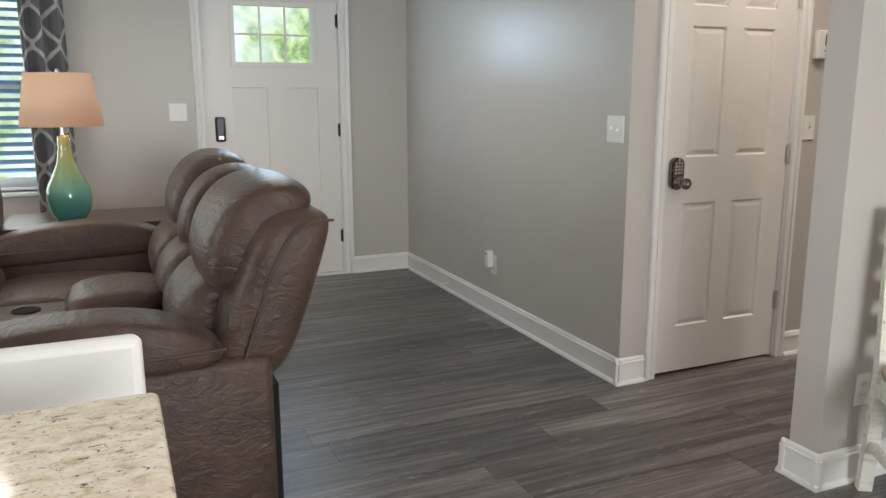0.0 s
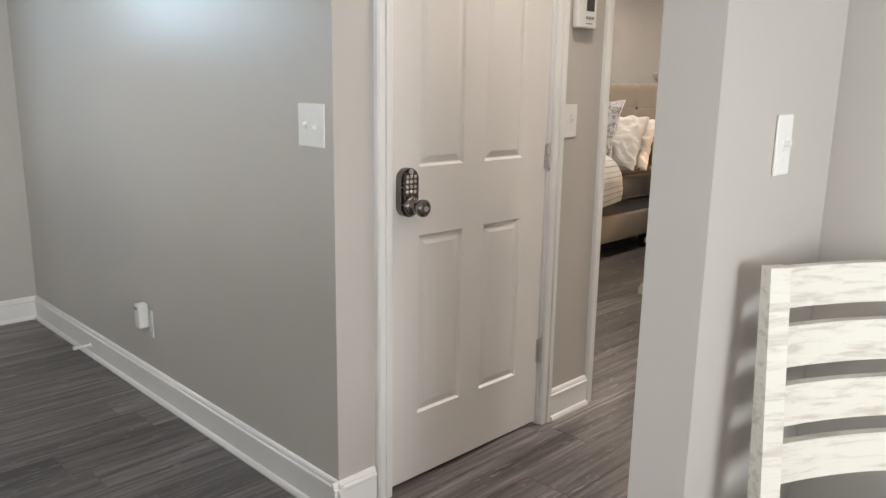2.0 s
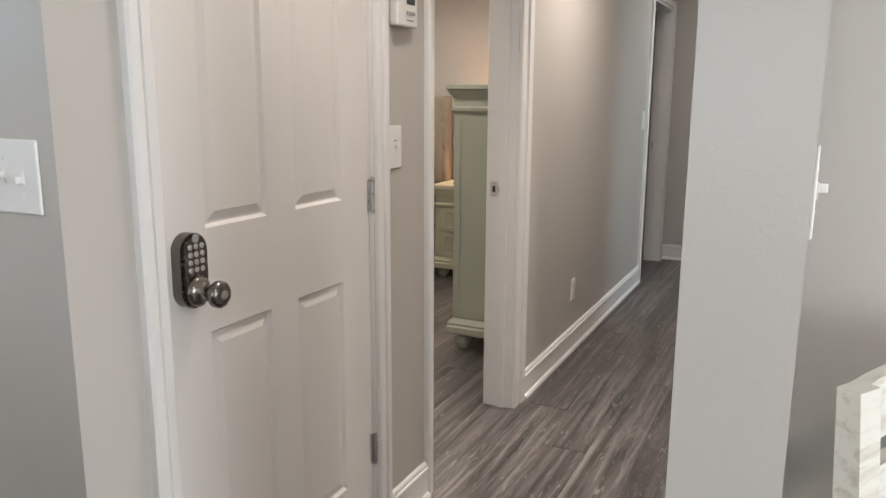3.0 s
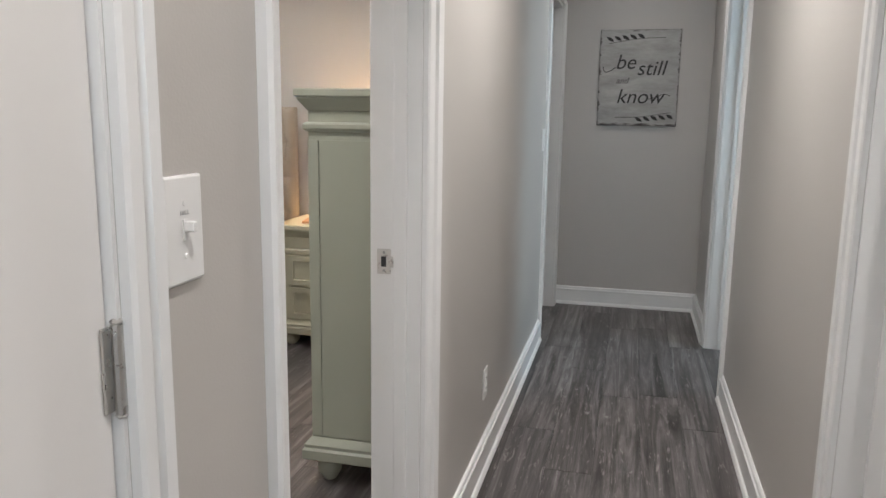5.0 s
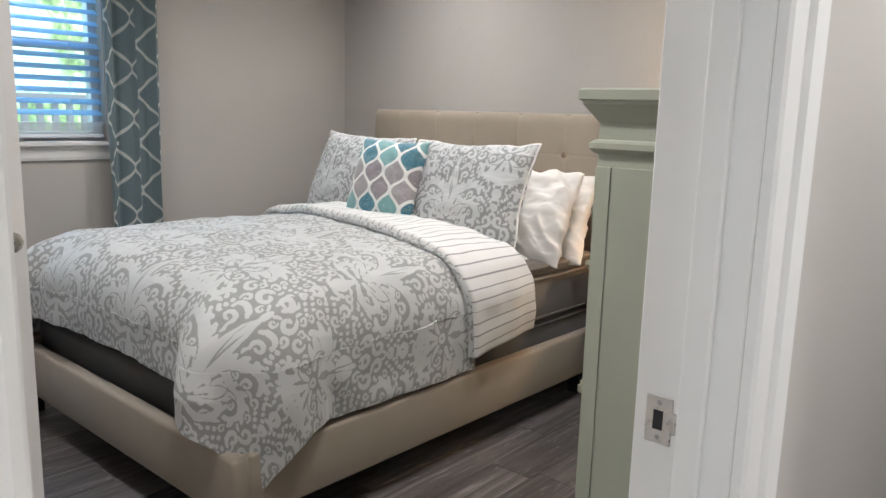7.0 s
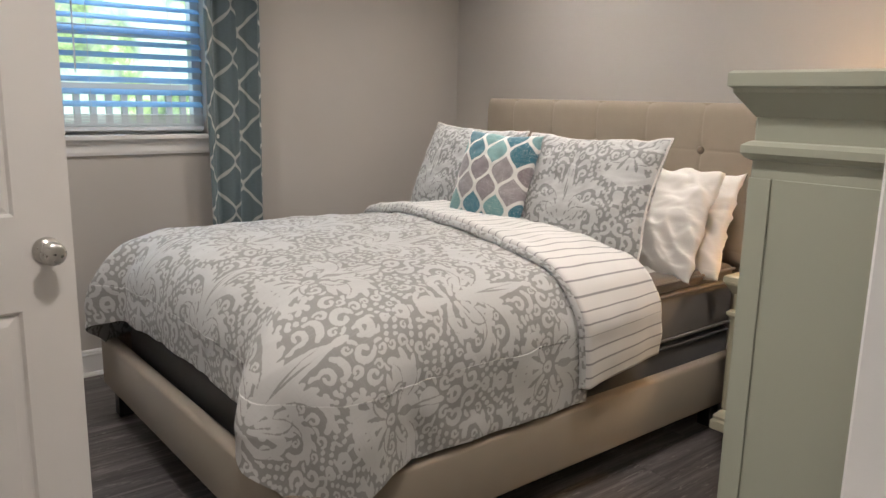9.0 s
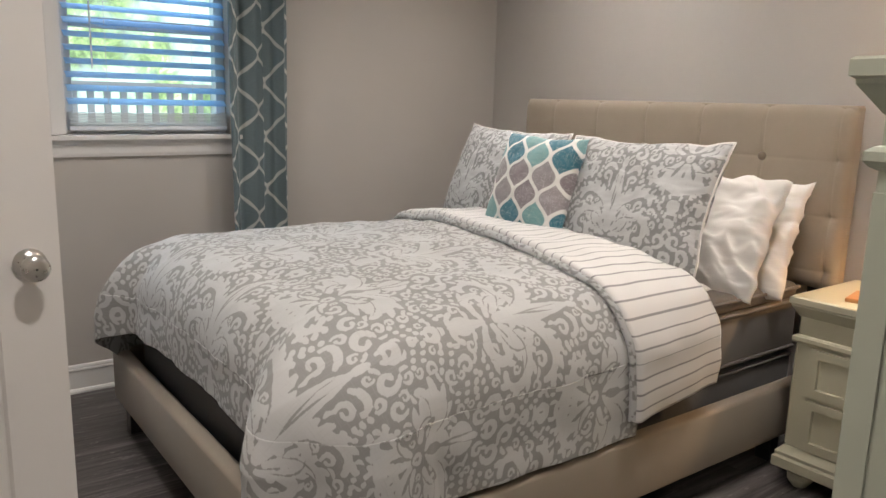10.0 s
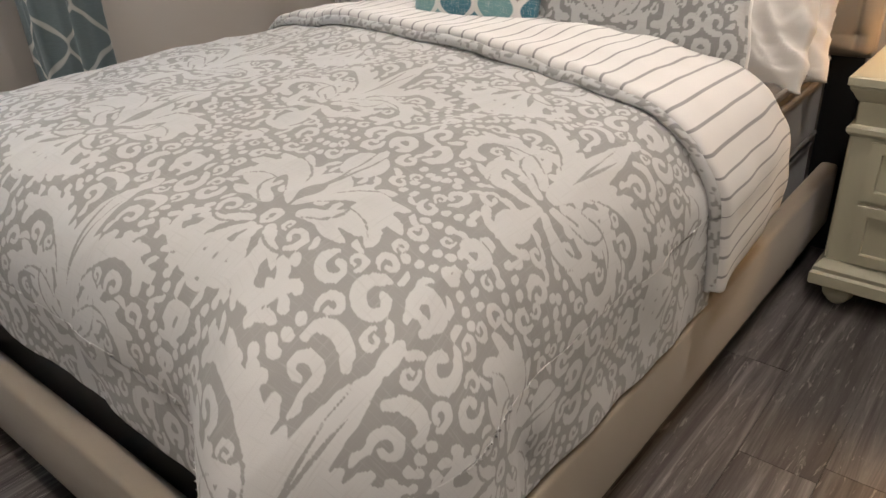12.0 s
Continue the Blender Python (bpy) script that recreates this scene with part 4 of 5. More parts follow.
curtain("curtain", 7.245, 7.56, BN - 0.085, 0.12, 2.25, 2.6, CURTAIN, "teal curtain with a white lattice pattern in folds")
curtain("curtain", 1.60, 1.87, FY - 0.09, 0.12, 2.25, 2.5, CURTAIN_GREY, "dark grey curtain with a white lattice pattern in folds")
window("window_3", 0.0, 1.72, FY, 0.75, 2.1, "white living-room window behind blinds")
bm = bx(-0.08, FY - 0.06, 0.725, 1.80, FY + 0.06, 0.75, 0.006)
solid("window_sill", bm, TRIM, "white window sill", "window sill")
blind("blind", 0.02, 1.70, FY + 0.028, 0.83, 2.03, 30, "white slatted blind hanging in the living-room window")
for nm, m, w in (("window_4", pose(WEST, 3.8, 0, 0, 0, 90), 2.2), ("window_5", pose(3.1, SOUTH, 0, 0, 0, 180), 1.8)):
    wd = window(nm, -w / 2, w / 2, 0, 0.7, 2.1, "white double-hung window")
    wd.matrix_world = m

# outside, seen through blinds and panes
# self-lit plane: the brightness of the trees is emission
bd = solid("backdrop", bx(-22, 19.9, -0.3, 34, 20.0, 9), FOLIAGE, "glowing backdrop of green trees beyond the windows", "trees")
solid("backdrop_lawn", bx(-22, 9.5, -0.3, 34, 19.8, -0.28), LAWN, "sunlit lawn outside", "lawn")
fence = thing("porch_rail", (0, 0, 0), "white railing outside the bedroom window", "railing")
for k in range(26):
    part("post", bx(7.2 + k * 0.16, 13.0, -0.3, 7.26 + k * 0.16, 13.06, 1.35), SIDING, fence)
part("rail", bx(7.1, 12.98, 1.35, 11.4, 13.08, 1.43), SIDING, fence)

# ---- downlights ----
for x, y, _ in DOWN:
    d = thing("downlight", (x, y, H), "white recessed ceiling downlight, lit", "downlight", "recessed downlights")
    part("ring", lathe([(0.065, 0.0), (0.085, 0.0), (0.085, -0.003), (0.066, -0.006)], 28), PLATE, d)
    part("lens", lathe([(0.065, 0.002), (0.065, -0.001)], 28), LENS, d)

# ---- bed ----
BX0, BX1, BY0, BY1 = 6.592, 8.75, 5.92, 7.64
YC = (BY0 + BY1) / 2
bed = thing("bed_frame", (0, 0, 0), "beige linen upholstered queen bed frame with buttoned headboard", "bed")
rail_z0, rail_z1, rt = 0.125, 0.335, 0.055
part("side_rail", bx(BX0 + rt, BY0, rail_z0, BX1, BY0 + rt, rail_z1, 0.014, seg=3), LINEN, bed, smooth=True)
part("side_rail", bx(BX0 + rt, BY1 - rt, rail_z0, BX1, BY1, rail_z1, 0.014, seg=3), LINEN, bed, smooth=True)
part("foot_rail", bx(BX0, BY0, rail_z0, BX0 + rt + 0.004, BY1, rail_z1, 0.016, seg=3), LINEN, bed, smooth=True)
for x, y in ((BX0 + 0.06, BY0 + 0.08), (BX0 + 0.06, BY1 - 0.08), (7.7, YC), (8.6, BY0 + 0.08), (8.6, BY1 - 0.08)):
    part("leg", bx(x - 0.03, y - 0.03, 0, x + 0.03, y + 0.03, rail_z0 + 0.02, 0.004), DARK, bed)
part("slat_deck", bx(BX0 + 0.06, BY0 + 0.06, 0.17, BX1, BY1 - 0.06, 0.195), WOODD, bed)
hx0, hx1, hz0, hz1 = 8.755, 8.845, 0.66, 1.355
TY, TZ = 0.295, 0.21
BUTTON_Y = 6.836


def head_front(u, v):
    """Padded face with seams on a grid and a dimple at every button."""
    y, z = BY0 - 0.02 + u, hz0 + v
    gy = abs(((y - BUTTON_Y) / TY + 0.5) % 1 - 0.5) * TY
    gz = abs(((z - 1.15) / TZ + 0.5) % 1 - 0.5) * TZ
    seam = 0.0020 * math.exp(-(gz / 0.005) ** 2) + 0.0045 * math.exp(-(gy / 0.005) ** 2)
    dimple = 0.022 * math.exp(-math.sqrt(gy * gy + gz * gz) / 0.022)
    w, h = BY1 - BY0 + 0.04, hz1 - hz0
    edge = 0.035 * (math.exp(-min(u, w - u) / 0.016) + math.exp(-min(v, h - v) / 0.016))
    return hx0 + seam + dimple + edge, y, z


bm = sheet(head_front, span(0, BY1 - BY0 + 0.04, 420), span(0, hz1 - hz0, 150))
head = part("headboard", bm, LINEN, bed, "beige linen headboard tufted with buttons", smooth=True)
part("headboard_back", bx(hx0 + 0.03, BY0 - 0.02, hz0, hx1, BY1 + 0.02, hz1, 0.012, seg=3), LINEN, bed, smooth=True)
for i in range(-3, 4):
    for j in (0, -1):
        y, z = BUTTON_Y + i * TY, 1.15 + j * TZ
        if BY0 + 0.05 < y < BY1 - 0.05:
            b = lathe([(0.017, 0), (0.018, 0.008), (0.014, 0.016), (0.005, 0.019)], 14)
            bmesh.ops.transform(b, matrix=pose(hx0 + 0.016, y, z, 0, -90), verts=b.verts)
            part("button", b, BUTTON, bed, "fabric covered button", smooth=True)
for y in (BY0 + 0.05, BY1 - 0.05):
    part("headboard_leg", bx(8.80, y - 0.05, 0, 8.83, y + 0.05, hz0 + 0.02, 0.003), DARK, bed)

sp = thing("box_spring", (0, 0, 0), "dark grey fabric box spring in the bed frame", "box spring")
part("body", bx(6.69, BY0 + 0.085, 0.195, 8.725, BY1 - 0.07, 0.42, 0.03, seg=3), TICKG, sp, smooth=True)
mt = thing("mattress", (0, 0, 0), "grey-brown pillow-top mattress with corded edges", "mattress")
my0, my1 = BY0 + 0.08, BY1 - 0.08
part("body", bx(6.73, my0, 0.42, 8.72, my1, 0.625, 0.03, seg=3), TICK, mt, smooth=True)
part("pillow_top", bx(6.735, my0 + 0.004, 0.625, 8.715, my1 - 0.004, 0.69, 0.028, seg=3), TICK, mt, smooth=True)


def cord(z, y, parent, mat):
    r = lathe([(0.007, 7.78), (0.007, 8.70)], 8)
    bmesh.ops.transform(r, matrix=pose(0, y, z, 0, 90), verts=r.verts)
    part("piping", r, mat, parent, "raised corded edge", smooth=True)


for z in (0.44, 0.62, 0.672):
    for s in (my0 - 0.001, my1 + 0.001):
        cord(z, s, mt, TICK)
for s in (BY0 + 0.084, BY1 - 0.084):
    cord(0.405, s, sp, TICKG)


TOP, HALF, RAD, INSET = 0.788, 0.852, 0.20, 0.36     # duvet height, half width, bend, flat kept back from the edge
FOOTX = 6.622


def fold_x(t):
    """Where the turned-down edge crosses the bed: it runs askew."""
    return 7.755 + 0.155 * t


def drape(x, t):
    """Lays the flat cloth over the bed: x along the bed and t across, as if it lay flat."""
    a = max(0.0, FOOTX + INSET - x)
    b = max(0.0, abs(t) - (HALF - INSET))
    way = 1 if t > 0 else -1
    rho, phi = math.hypot(a, b), math.atan2(a, b)
    corner = math.sin(2 * phi)
    rho *= 1 - 0.05 * corner
    flat = INSET - RAD
    if rho < flat:
        out, drop = rho, 0.16 * rho * rho / INSET
    elif rho < flat + RAD * math.pi / 2:
        q = (rho - flat) / RAD
        out, drop = flat + RAD * math.sin(q), RAD * (1 - math.cos(q)) + 0.16 * flat * flat / INSET
    else:
        out, drop = INSET, RAD + rho - flat - RAD * math.pi / 2 + 0.004
    hang = min(1.0, max(0.0, (rho - flat) / 0.40))
    c, s = math.cos(phi), math.sin(phi)
    square = 1 / (c ** 5 + s ** 5) ** 0.2
    square = 1 + (square - 1) * min(1.0, rho / 0.3)
    ridge = 0.14 * math.exp(-((phi - 1.14) / 0.20) ** 2) - 0.012 * math.exp(-((phi - 1.46) / 0.10) ** 2) + 0.05 * math.exp(-((phi - 0.45) / 0.3) ** 2)
    ruffle = 0.020 * noise.noise((x * 3.4, way * 9.0, 2.0)) * c + 0.022 * noise.noise((6.0, t * 3.6, 6.0)) * s + 0.010 * noise.noise((x * 9, t * 8, 3.0))
    ruffle = max(ruffle, -0.006)
    out = out * square + hang * (ridge * math.sqrt(max(0.0, corner)) + ruffle + 0.008)
    px = (x if a == 0 else FOOTX + INSET) - out * s
    py = YC + (t if b == 0 else way * (HALF - INSET)) + way * out * c
    puff = 0.040 * (1 - min(1, abs(t) / HALF) ** 2)
    sag = (0.022 * noise.noise((x * 2.3, t * 2.0, 1.0)) + 0.012 * noise.noise((x * 5.5, t * 4.8, 4.0))) * (1 - 0.6 * hang)
    fine = 0.0045 * (1 - abs(noise.noise((x * 7 + t * 3, t * 11 - x * 2, 7.0))) * 2)
    return px, py, TOP - drop + puff + sag + fine


S_FOOT = INSET - RAD + RAD * math.pi / 2 + 0.135        # cloth past the flat, at the foot and at the sides
T_END = HALF - INSET + INSET - RAD + RAD * math.pi / 2 + 0.235
du = thing("duvet", (0, 0, 0), "grey and white damask duvet spread over the bed, turned down", "duvet")


def duvet_f(u, v):
    x0, x1 = FOOTX + INSET - S_FOOT, fold_x(v) + 0.12
    x = x0 + (x1 - x0) * v_along[u]
    return drape(x, v)


LONG = 1.46
v_along = {u: k / 519 for k, u in enumerate(span(0, LONG, 520))}
cover_bm = sheet(duvet_f, span(0, LONG, 520), span(-T_END, T_END, 760))
layer = cover_bm.loops.layers.uv[0]
for face in cover_bm.faces:
    for loop in face.loops:
        u, v = loop[layer].uv
        loop[layer].uv = (v + 3.0, u)
main = part("cover", cover_bm, DAMASK, du, "woven damask cover", smooth=True)
weave_pattern(main, 1.22)
s_mod = main.modifiers.new("thickness", "SOLIDIFY")
s_mod.thickness, s_mod.offset = 0.004, -1


def band_f(u, v):
    """The turned-down edge: a rounded roll at u = 0, flat behind it, drawn towards the head where it hangs."""
    low = min(1.0, max(0.0, (abs(v) - HALF + 0.20) / 0.45))
    x, y, z = drape(fold_x(max(-0.75, min(0.75, v))), v)
    roll = 0.034
    back = max(0.0, u - roll * 0.5)
    up = 0.012 + roll * math.sin(min(u / roll, 1) * math.pi / 2)
    lean = 0.014 * noise.noise((v * 3.1, back * 6, 8.0)) + 0.007 * noise.noise((v * 8, back * 9, 3.0))
    edge_y = min(1.0, max(0.0, (abs(v) - HALF + 0.27) / 0.26))
    tip = 0.035 * low * (back / 0.4)
    return (x - 0.02 + back * (1.0 - 0.06 * low) + 0.03 * low + 0.012 * noise.noise((v * 2.4, 1, 1)),
            y + (1 if v > 0 else -1) * (up * 0.9 + lean * 0.8 - 0.05 * back * low) * edge_y,
            z + (up + lean) * (1 - edge_y * 0.9) - 0.05 * back * (1 - low) + tip)


B_END = T_END - 0.055
band = part("turned_edge", sheet(band_f, [0.0, 0.004, 0.010, 0.018, 0.026, 0.034, *span(0.05, 0.45, 36)], span(-B_END, B_END, 220)), STRIPE, du, "white cotton reverse with thin grey stripes", smooth=True)
band.modifiers.new("thickness", "SOLIDIFY").thickness = 0.012


def rim_f(u, v):
    x, y, z = band_f(0.0, v)
    side = (1 if v > 0 else -1) * min(1.0, max(0.0, (abs(v) - HALF + 0.27) / 0.26))
    return x + 0.004 + 0.015 * math.cos(u), y + side * 0.014 * math.sin(u), z + 0.002 + 0.015 * math.sin(u) * (1 - 0.7 * abs(side))


rim = part("edge_piping", sheet(rim_f, span(0, 2 * math.pi, 13), span(-B_END, B_END, 420)), DAMASK, du, smooth=True)
weave_pattern(rim, 1.22)
sh = thing("fitted_sheet", (0, 0, 0), "white cotton sheet on the mattress under the pillows", "sheet")
part("cloth", sheet(lambda u, v: (u, YC + v, 0.705 + 0.006 * noise.noise((u * 9, v * 6, 0)) - (0.05 * max(0, abs(v) - 0.66) / 0.06)), span(7.7, 8.66, 30), span(-0.72, 0.70, 40)), COTTON, sh, smooth=True)


def pillow(name, w, h, fat, mat, label, pinch=0.10, crumple=0.010, seed=0, flange=0.0, pipe=None, cat="pillow"):
    """A stuffed cushion, standing in the x-z plane before it is turned: w across, h up."""
    p = thing(name, (0, 0, 0), label, cat)
    bm = bmesh.new()
    layer = bm.loops.layers.uv.new("UVMap")
    n, k = (150, 110) if mat is SHAM else (90, 66)

    def f(i, j, side):
        u, v = -1 + 2 * i / (n - 1), -1 + 2 * j / (k - 1)
        fill = max(0.0, (1 - abs(u) ** 2.6)) ** 0.55 * max(0.0, (1 - abs(v) ** 2.6)) ** 0.55
        x = u * w / 2 * (1 - pinch * (1 - v * v) * abs(u) ** 3)
        z = v * h / 2 * (1 - pinch * (1 - u * u) * abs(v) ** 3)
        c = crumple * (noise.noise((u * 2.2 + seed, v * 2.2, side)) + 0.6 * noise.noise((u * 5 + seed, v * 5, side * 3.0)) + 0.3 * (0.4 - abs(noise.noise((u * 6 - v * 4 + seed, v * 9, side * 2.0)))) + (0.6 * (1 - abs(noise.noise((u * 3.4 + v * 2 + seed, v * 1.3, side * 5.0))) * 3) if crumple > 0.012 else 0))
        return x + c * 0.6, side * (fat / 2 * fill + c * min(1, fill * 3 + 0.15)) , z + c * 0.8
    grids = {}
    for side in (-1, 1):
        for i in range(n):
            for j in range(k):
                rimv = i in (0, n - 1) or j in (0, k - 1)
                if side == 1 and rimv:
                    grids[side, i, j] = grids[-1, i, j]
                else:
                    grids[side, i, j] = bm.verts.new(f(i, j, side))
        for i in range(n - 1):
            for j in range(k - 1):
                q = [(i, j), (i + 1, j), (i + 1, j + 1), (i, j + 1)]
                face = bm.faces.new([grids[(side, *c)] for c in (q if side < 0 else q[::-1])])
                for loop, c in zip(face.loops, q if side < 0 else q[::-1]):
                    loop[layer].uv = (c[0] / (n - 1) * w + seed * 0.13, c[1] / (k - 1) * h)
    ring = [grids[-1, i, 0].co.copy() for i in range(n)] + [grids[-1, n - 1, j].co.copy() for j in range(1, k)] + [grids[-1, i, k - 1].co.copy() for i in range(n - 2, -1, -1)] + [grids[-1, 0, j].co.copy() for j in range(k - 2, 0, -1)]
    cover = part("cover", bm, mat, p, smooth=True)
    if mat is SHAM:
        weave_pattern(cover, 1.05)
    if pipe:
        c = bpy.data.curves.new("piping", "CURVE")
        c.dimensions, c.bevel_depth, c.bevel_resolution = "3D", 0.005, 2
        sp_ = c.splines.new("POLY")
        sp_.points.add(len(ring) - 1)
        for q, co in zip(sp_.points, ring):
            q.co = (*co, 1)
        sp_.use_cyclic_u = True
        c.materials.append(pipe)
        ob = new("piping", c)
        ob.parent = p
    return p


def lay(p, x, y, z, lean, yaw, roll=0):
    """Stands a pillow at its centre; its front looks to -x, leaning back by lean degrees."""
    p.matrix_world = pose(x, y, z, 0, 0, -90 + yaw) @ pose(0, 0, 0, -lean, roll, 0)


lay(pillow("white_pillow", 0.70, 0.46, 0.17, COTTON, "crumpled white cotton bed pillow leaning on the headboard", 0.05, 0.016, 3), 8.38, 6.31, 0.885, 24, 5, 2)
lay(pillow("white_pillow", 0.70, 0.46, 0.17, COTTON, "crumpled white cotton bed pillow leaning on the headboard", 0.05, 0.016, 7), 8.56, 6.31, 0.845, 24, 3, -2)
lay(pillow("white_pillow", 0.70, 0.46, 0.17, COTTON, "crumpled white cotton bed pillow leaning on the headboard", 0.05, 0.016, 5), 8.60, 7.22, 0.88, 16, 0)
lay(pillow("pillow_sham", 0.70, 0.50, 0.20, SHAM, "grey damask pillow sham with pale piping", 0.08, 0.010, 1, pipe=COTTON), 8.15, 6.39, 0.978, 22, 3, -1)
lay(pillow("pillow_sham", 0.70, 0.50, 0.20, SHAM, "grey damask pillow sham with pale piping", 0.08, 0.010, 2, pipe=COTTON), 8.17, 7.15, 0.985, 22, -3, 1)
lay(pillow("throw_cushion", 0.42, 0.43, 0.16, OGEE, "square throw cushion with teal, grey and white ogee print", 0.07, 0.006, 0, cat="cushion"), 8.02, 6.775, 1.005, 20, 4, 1)


# ---- chest of drawers ----
def case_piece(name, at, turn, w, d, h, mat, label, cat, rows, crown=0.035, waist=True, foot=0.045):
    """A cased chest with its front to -y before it is turned; x from 0 to w, y from 0 to d."""
    c = thing(name, at, label, cat, turn=turn)
    zb = 0.17 if h > 1 else 0.15
    zt = h - 0.07
    body = bx(0, 0, zb, w, d, zt, 0.004)
    part("body", body, mat, c)
    o = crown
    steps = [(0.0, zt - 0.002), (0.006, zt + 0.006), (o * 0.5, zt + 0.022), (o * 0.8, zt + 0.036), (o * 0.8, h - 0.028), (o, h - 0.024), (o, h - 0.004), (o - 0.005, h)]

    def ringed(bm, prof):
        rings = [[bm.verts.new(v) for v in ((-e, -e, z), (w + e, -e, z), (w + e, d, z), (-e, d, z))] for e, z in prof]
        for a, b in zip(rings, rings[1:]):
            for k in range(4):
                bm.faces.new((a[k], a[(k + 1) % 4], b[(k + 1) % 4], b[k]))
        bm.faces.new(rings[0][::-1]), bm.faces.new(rings[-1])
        return bm
    part("crown", ringed(bmesh.new(), steps), mat, c)
    part("plinth", ringed(bmesh.new(), [(0.026, zb - 0.075), (0.030, zb - 0.070), (0.030, zb - 0.038), (0.022, zb - 0.030), (0.024, zb - 0.018), (0.014, zb - 0.006), (0.004, zb + 0.006), (0.0, zb + 0.008)]), mat, c)
    if waist:
        zw = zt - 0.060 if h > 1 else zt - 0.085
        part("waist_moulding", ringed(bmesh.new(), [(0.0, zw - 0.012), (0.008, zw - 0.008), (0.014, zw), (0.014, zw + 0.012), (0.006, zw + 0.018), (0.0, zw + 0.02)]), mat, c)
    for sx in (-0.004, w):
        part("side_panel", box(bx(sx, 0.0, zb + 0.012, sx + 0.004, 0.038, zt - 0.10, 0.001), sx, 0.043, zb + 0.012, sx + 0.004, d - 0.01, zt - 0.10, 0.001), mat, c)
    fh = zb - 0.073
    for x in (0.045, w - 0.045):
        for y in (0.045, d - 0.045):
            part("bun_foot", lathe([(foot * 0.45, 0), (foot * 0.55, 0.004), (foot * 0.95, fh * 0.35), (foot, fh * 0.55), (foot * 0.85, fh * 0.8), (foot * 0.6, fh * 0.88), (foot * 0.7, fh)], 20, (x, y, 0)), mat, c, smooth=True)
    for z0, z1 in rows:
        dr = slab(w - 0.11, z1 - z0, 0.018, [(0.03, w - 0.14)], [(0.03, z1 - z0 - 0.03)], raised=False)
        bmesh.ops.translate(dr, verts=dr.verts, vec=(0.055, -0.012, z0))
        drawer = part("drawer", dr, mat, c)
        kb = lathe([(0.012, 0), (0.008, 0.008), (0.014, 0.018), (0.012, 0.026), (0.004, 0.029)], 14)
        bmesh.ops.transform(kb, matrix=pose(w / 2, -0.004, (z0 + z1) / 2, 90), verts=kb.verts)
        part("handle", kb, BLACKM, drawer, "dark metal knob", smooth=True)
    return c


CH_W, CH_D = 0.96, 0.42
case_piece("tall_chest", (6.948 + CH_W, 4.58 + CH_D, 0), 180, CH_W, CH_D, 1.405, SAGE, "tall sage green painted chest of drawers with crown moulding", "chest",
           [(0.19, 0.42), (0.44, 0.66), (0.68, 0.90), (0.92, 1.16)])
ns = case_piece("nightstand", (8.44, 5.845, 0), -90, 0.60, 0.43, 0.705, CREAM, "cream green painted nightstand with bun feet", "nightstand", [(0.165, 0.345), (0.36, 0.53)], 0.03)
co = thing("wooden_coaster", (8.58, 5.66, 0.705), "orange-brown engraved wooden board lying on the nightstand", "coaster", turn=12)
part("board", bx(-0.075, -0.085, 0, 0.075, 0.085, 0.014, 0.003), WOODO, co)
part("engraving", bx(-0.03, -0.045, 0.0138, -0.02, 0.045, 0.0146), WOODD, co)

# lamp on the nightstand
nl = thing("table_lamp", (8.70, 5.42, 0.705), "small lit table lamp on the nightstand", "lamp")
part("base", lathe([(0.06, 0), (0.06, 0.012), (0.02, 0.03), (0.045, 0.10), (0.05, 0.16), (0.015, 0.26), (0.008, 0.30)], 24), CREAM, nl, smooth=True)
for r in (0,):
    shd = lathe([(0.14, 0.28), (0.10, 0.46)], 32)
    bmesh.ops.delete(shd, geom=[f for f in shd.faces if len(f.verts) > 4], context="FACES_ONLY")
    part("shade", shd, SHADE, nl, smooth=True)
bulb = new("bulb", bpy.data.lights.new("bulb", "POINT"))
bulb.data.energy, bulb.data.color, bulb.data.shadow_soft_size = 16, WARM, 0.04
bulb.location = (8.70, 5.42, 0.705 + 0.37)


# ---- reclining loveseat ----
def loft(sections, bm=None, close=True):
    """Skins a list of equal closed outlines of (x, y, z)."""
    bm = bm or bmesh.new()
    rings = [[bm.verts.new(p) for p in s] for s in sections]
    n = len(rings[0])
    for a, b in zip(rings, rings[1:]):
        for k in range(n):
            bm.faces.new((a[k], a[(k + 1) % n], b[(k + 1) % n], b[k]))
    if close:
        bm.faces.new(rings[0][::-1]), bm.faces.new(rings[-1])
    bmesh.ops.recalc_face_normals(bm, faces=bm.faces)
    return bm


def puffed(outline, y0, y1, soft_r, bulge=0.0, rings=9):
    """An x-z outline carried along y, drawn in at both ends so that it looks stuffed."""
    cx = sum(p[0] for p in outline) / len(outline)
    cz = sum(p[1] for p in outline) / len(outline)
    out = []
    for k in range(rings):
        a = k / (rings - 1)
        e = min(a, 1 - a) * (y1 - y0)
        g = math.sqrt(max(0.0, 1 - max(0.0, 1 - e / soft_r) ** 2)) if soft_r else 1
        s = 1 - (1 - g) * 0.16 + bulge * math.sin(math.pi * a)
        out.append([(cx + (x - cx) * s, y0 + a * (y1 - y0), cz + (z - cz) * s) for x, z in outline])
    return loft(out)


SY0, SY1 = 3.86, 5.98
sofa = thing("reclining_loveseat", (0, 0, 0), "brown leather reclining loveseat with a console and cup holders", "loveseat")
BACKX = 2.50


def seat_side(y0, y1, name):
    part(name, bx(1.50, y0, 0.035, 2.475, y1, 0.565, 0.03, seg=3), LEATHER, sofa, smooth=True)


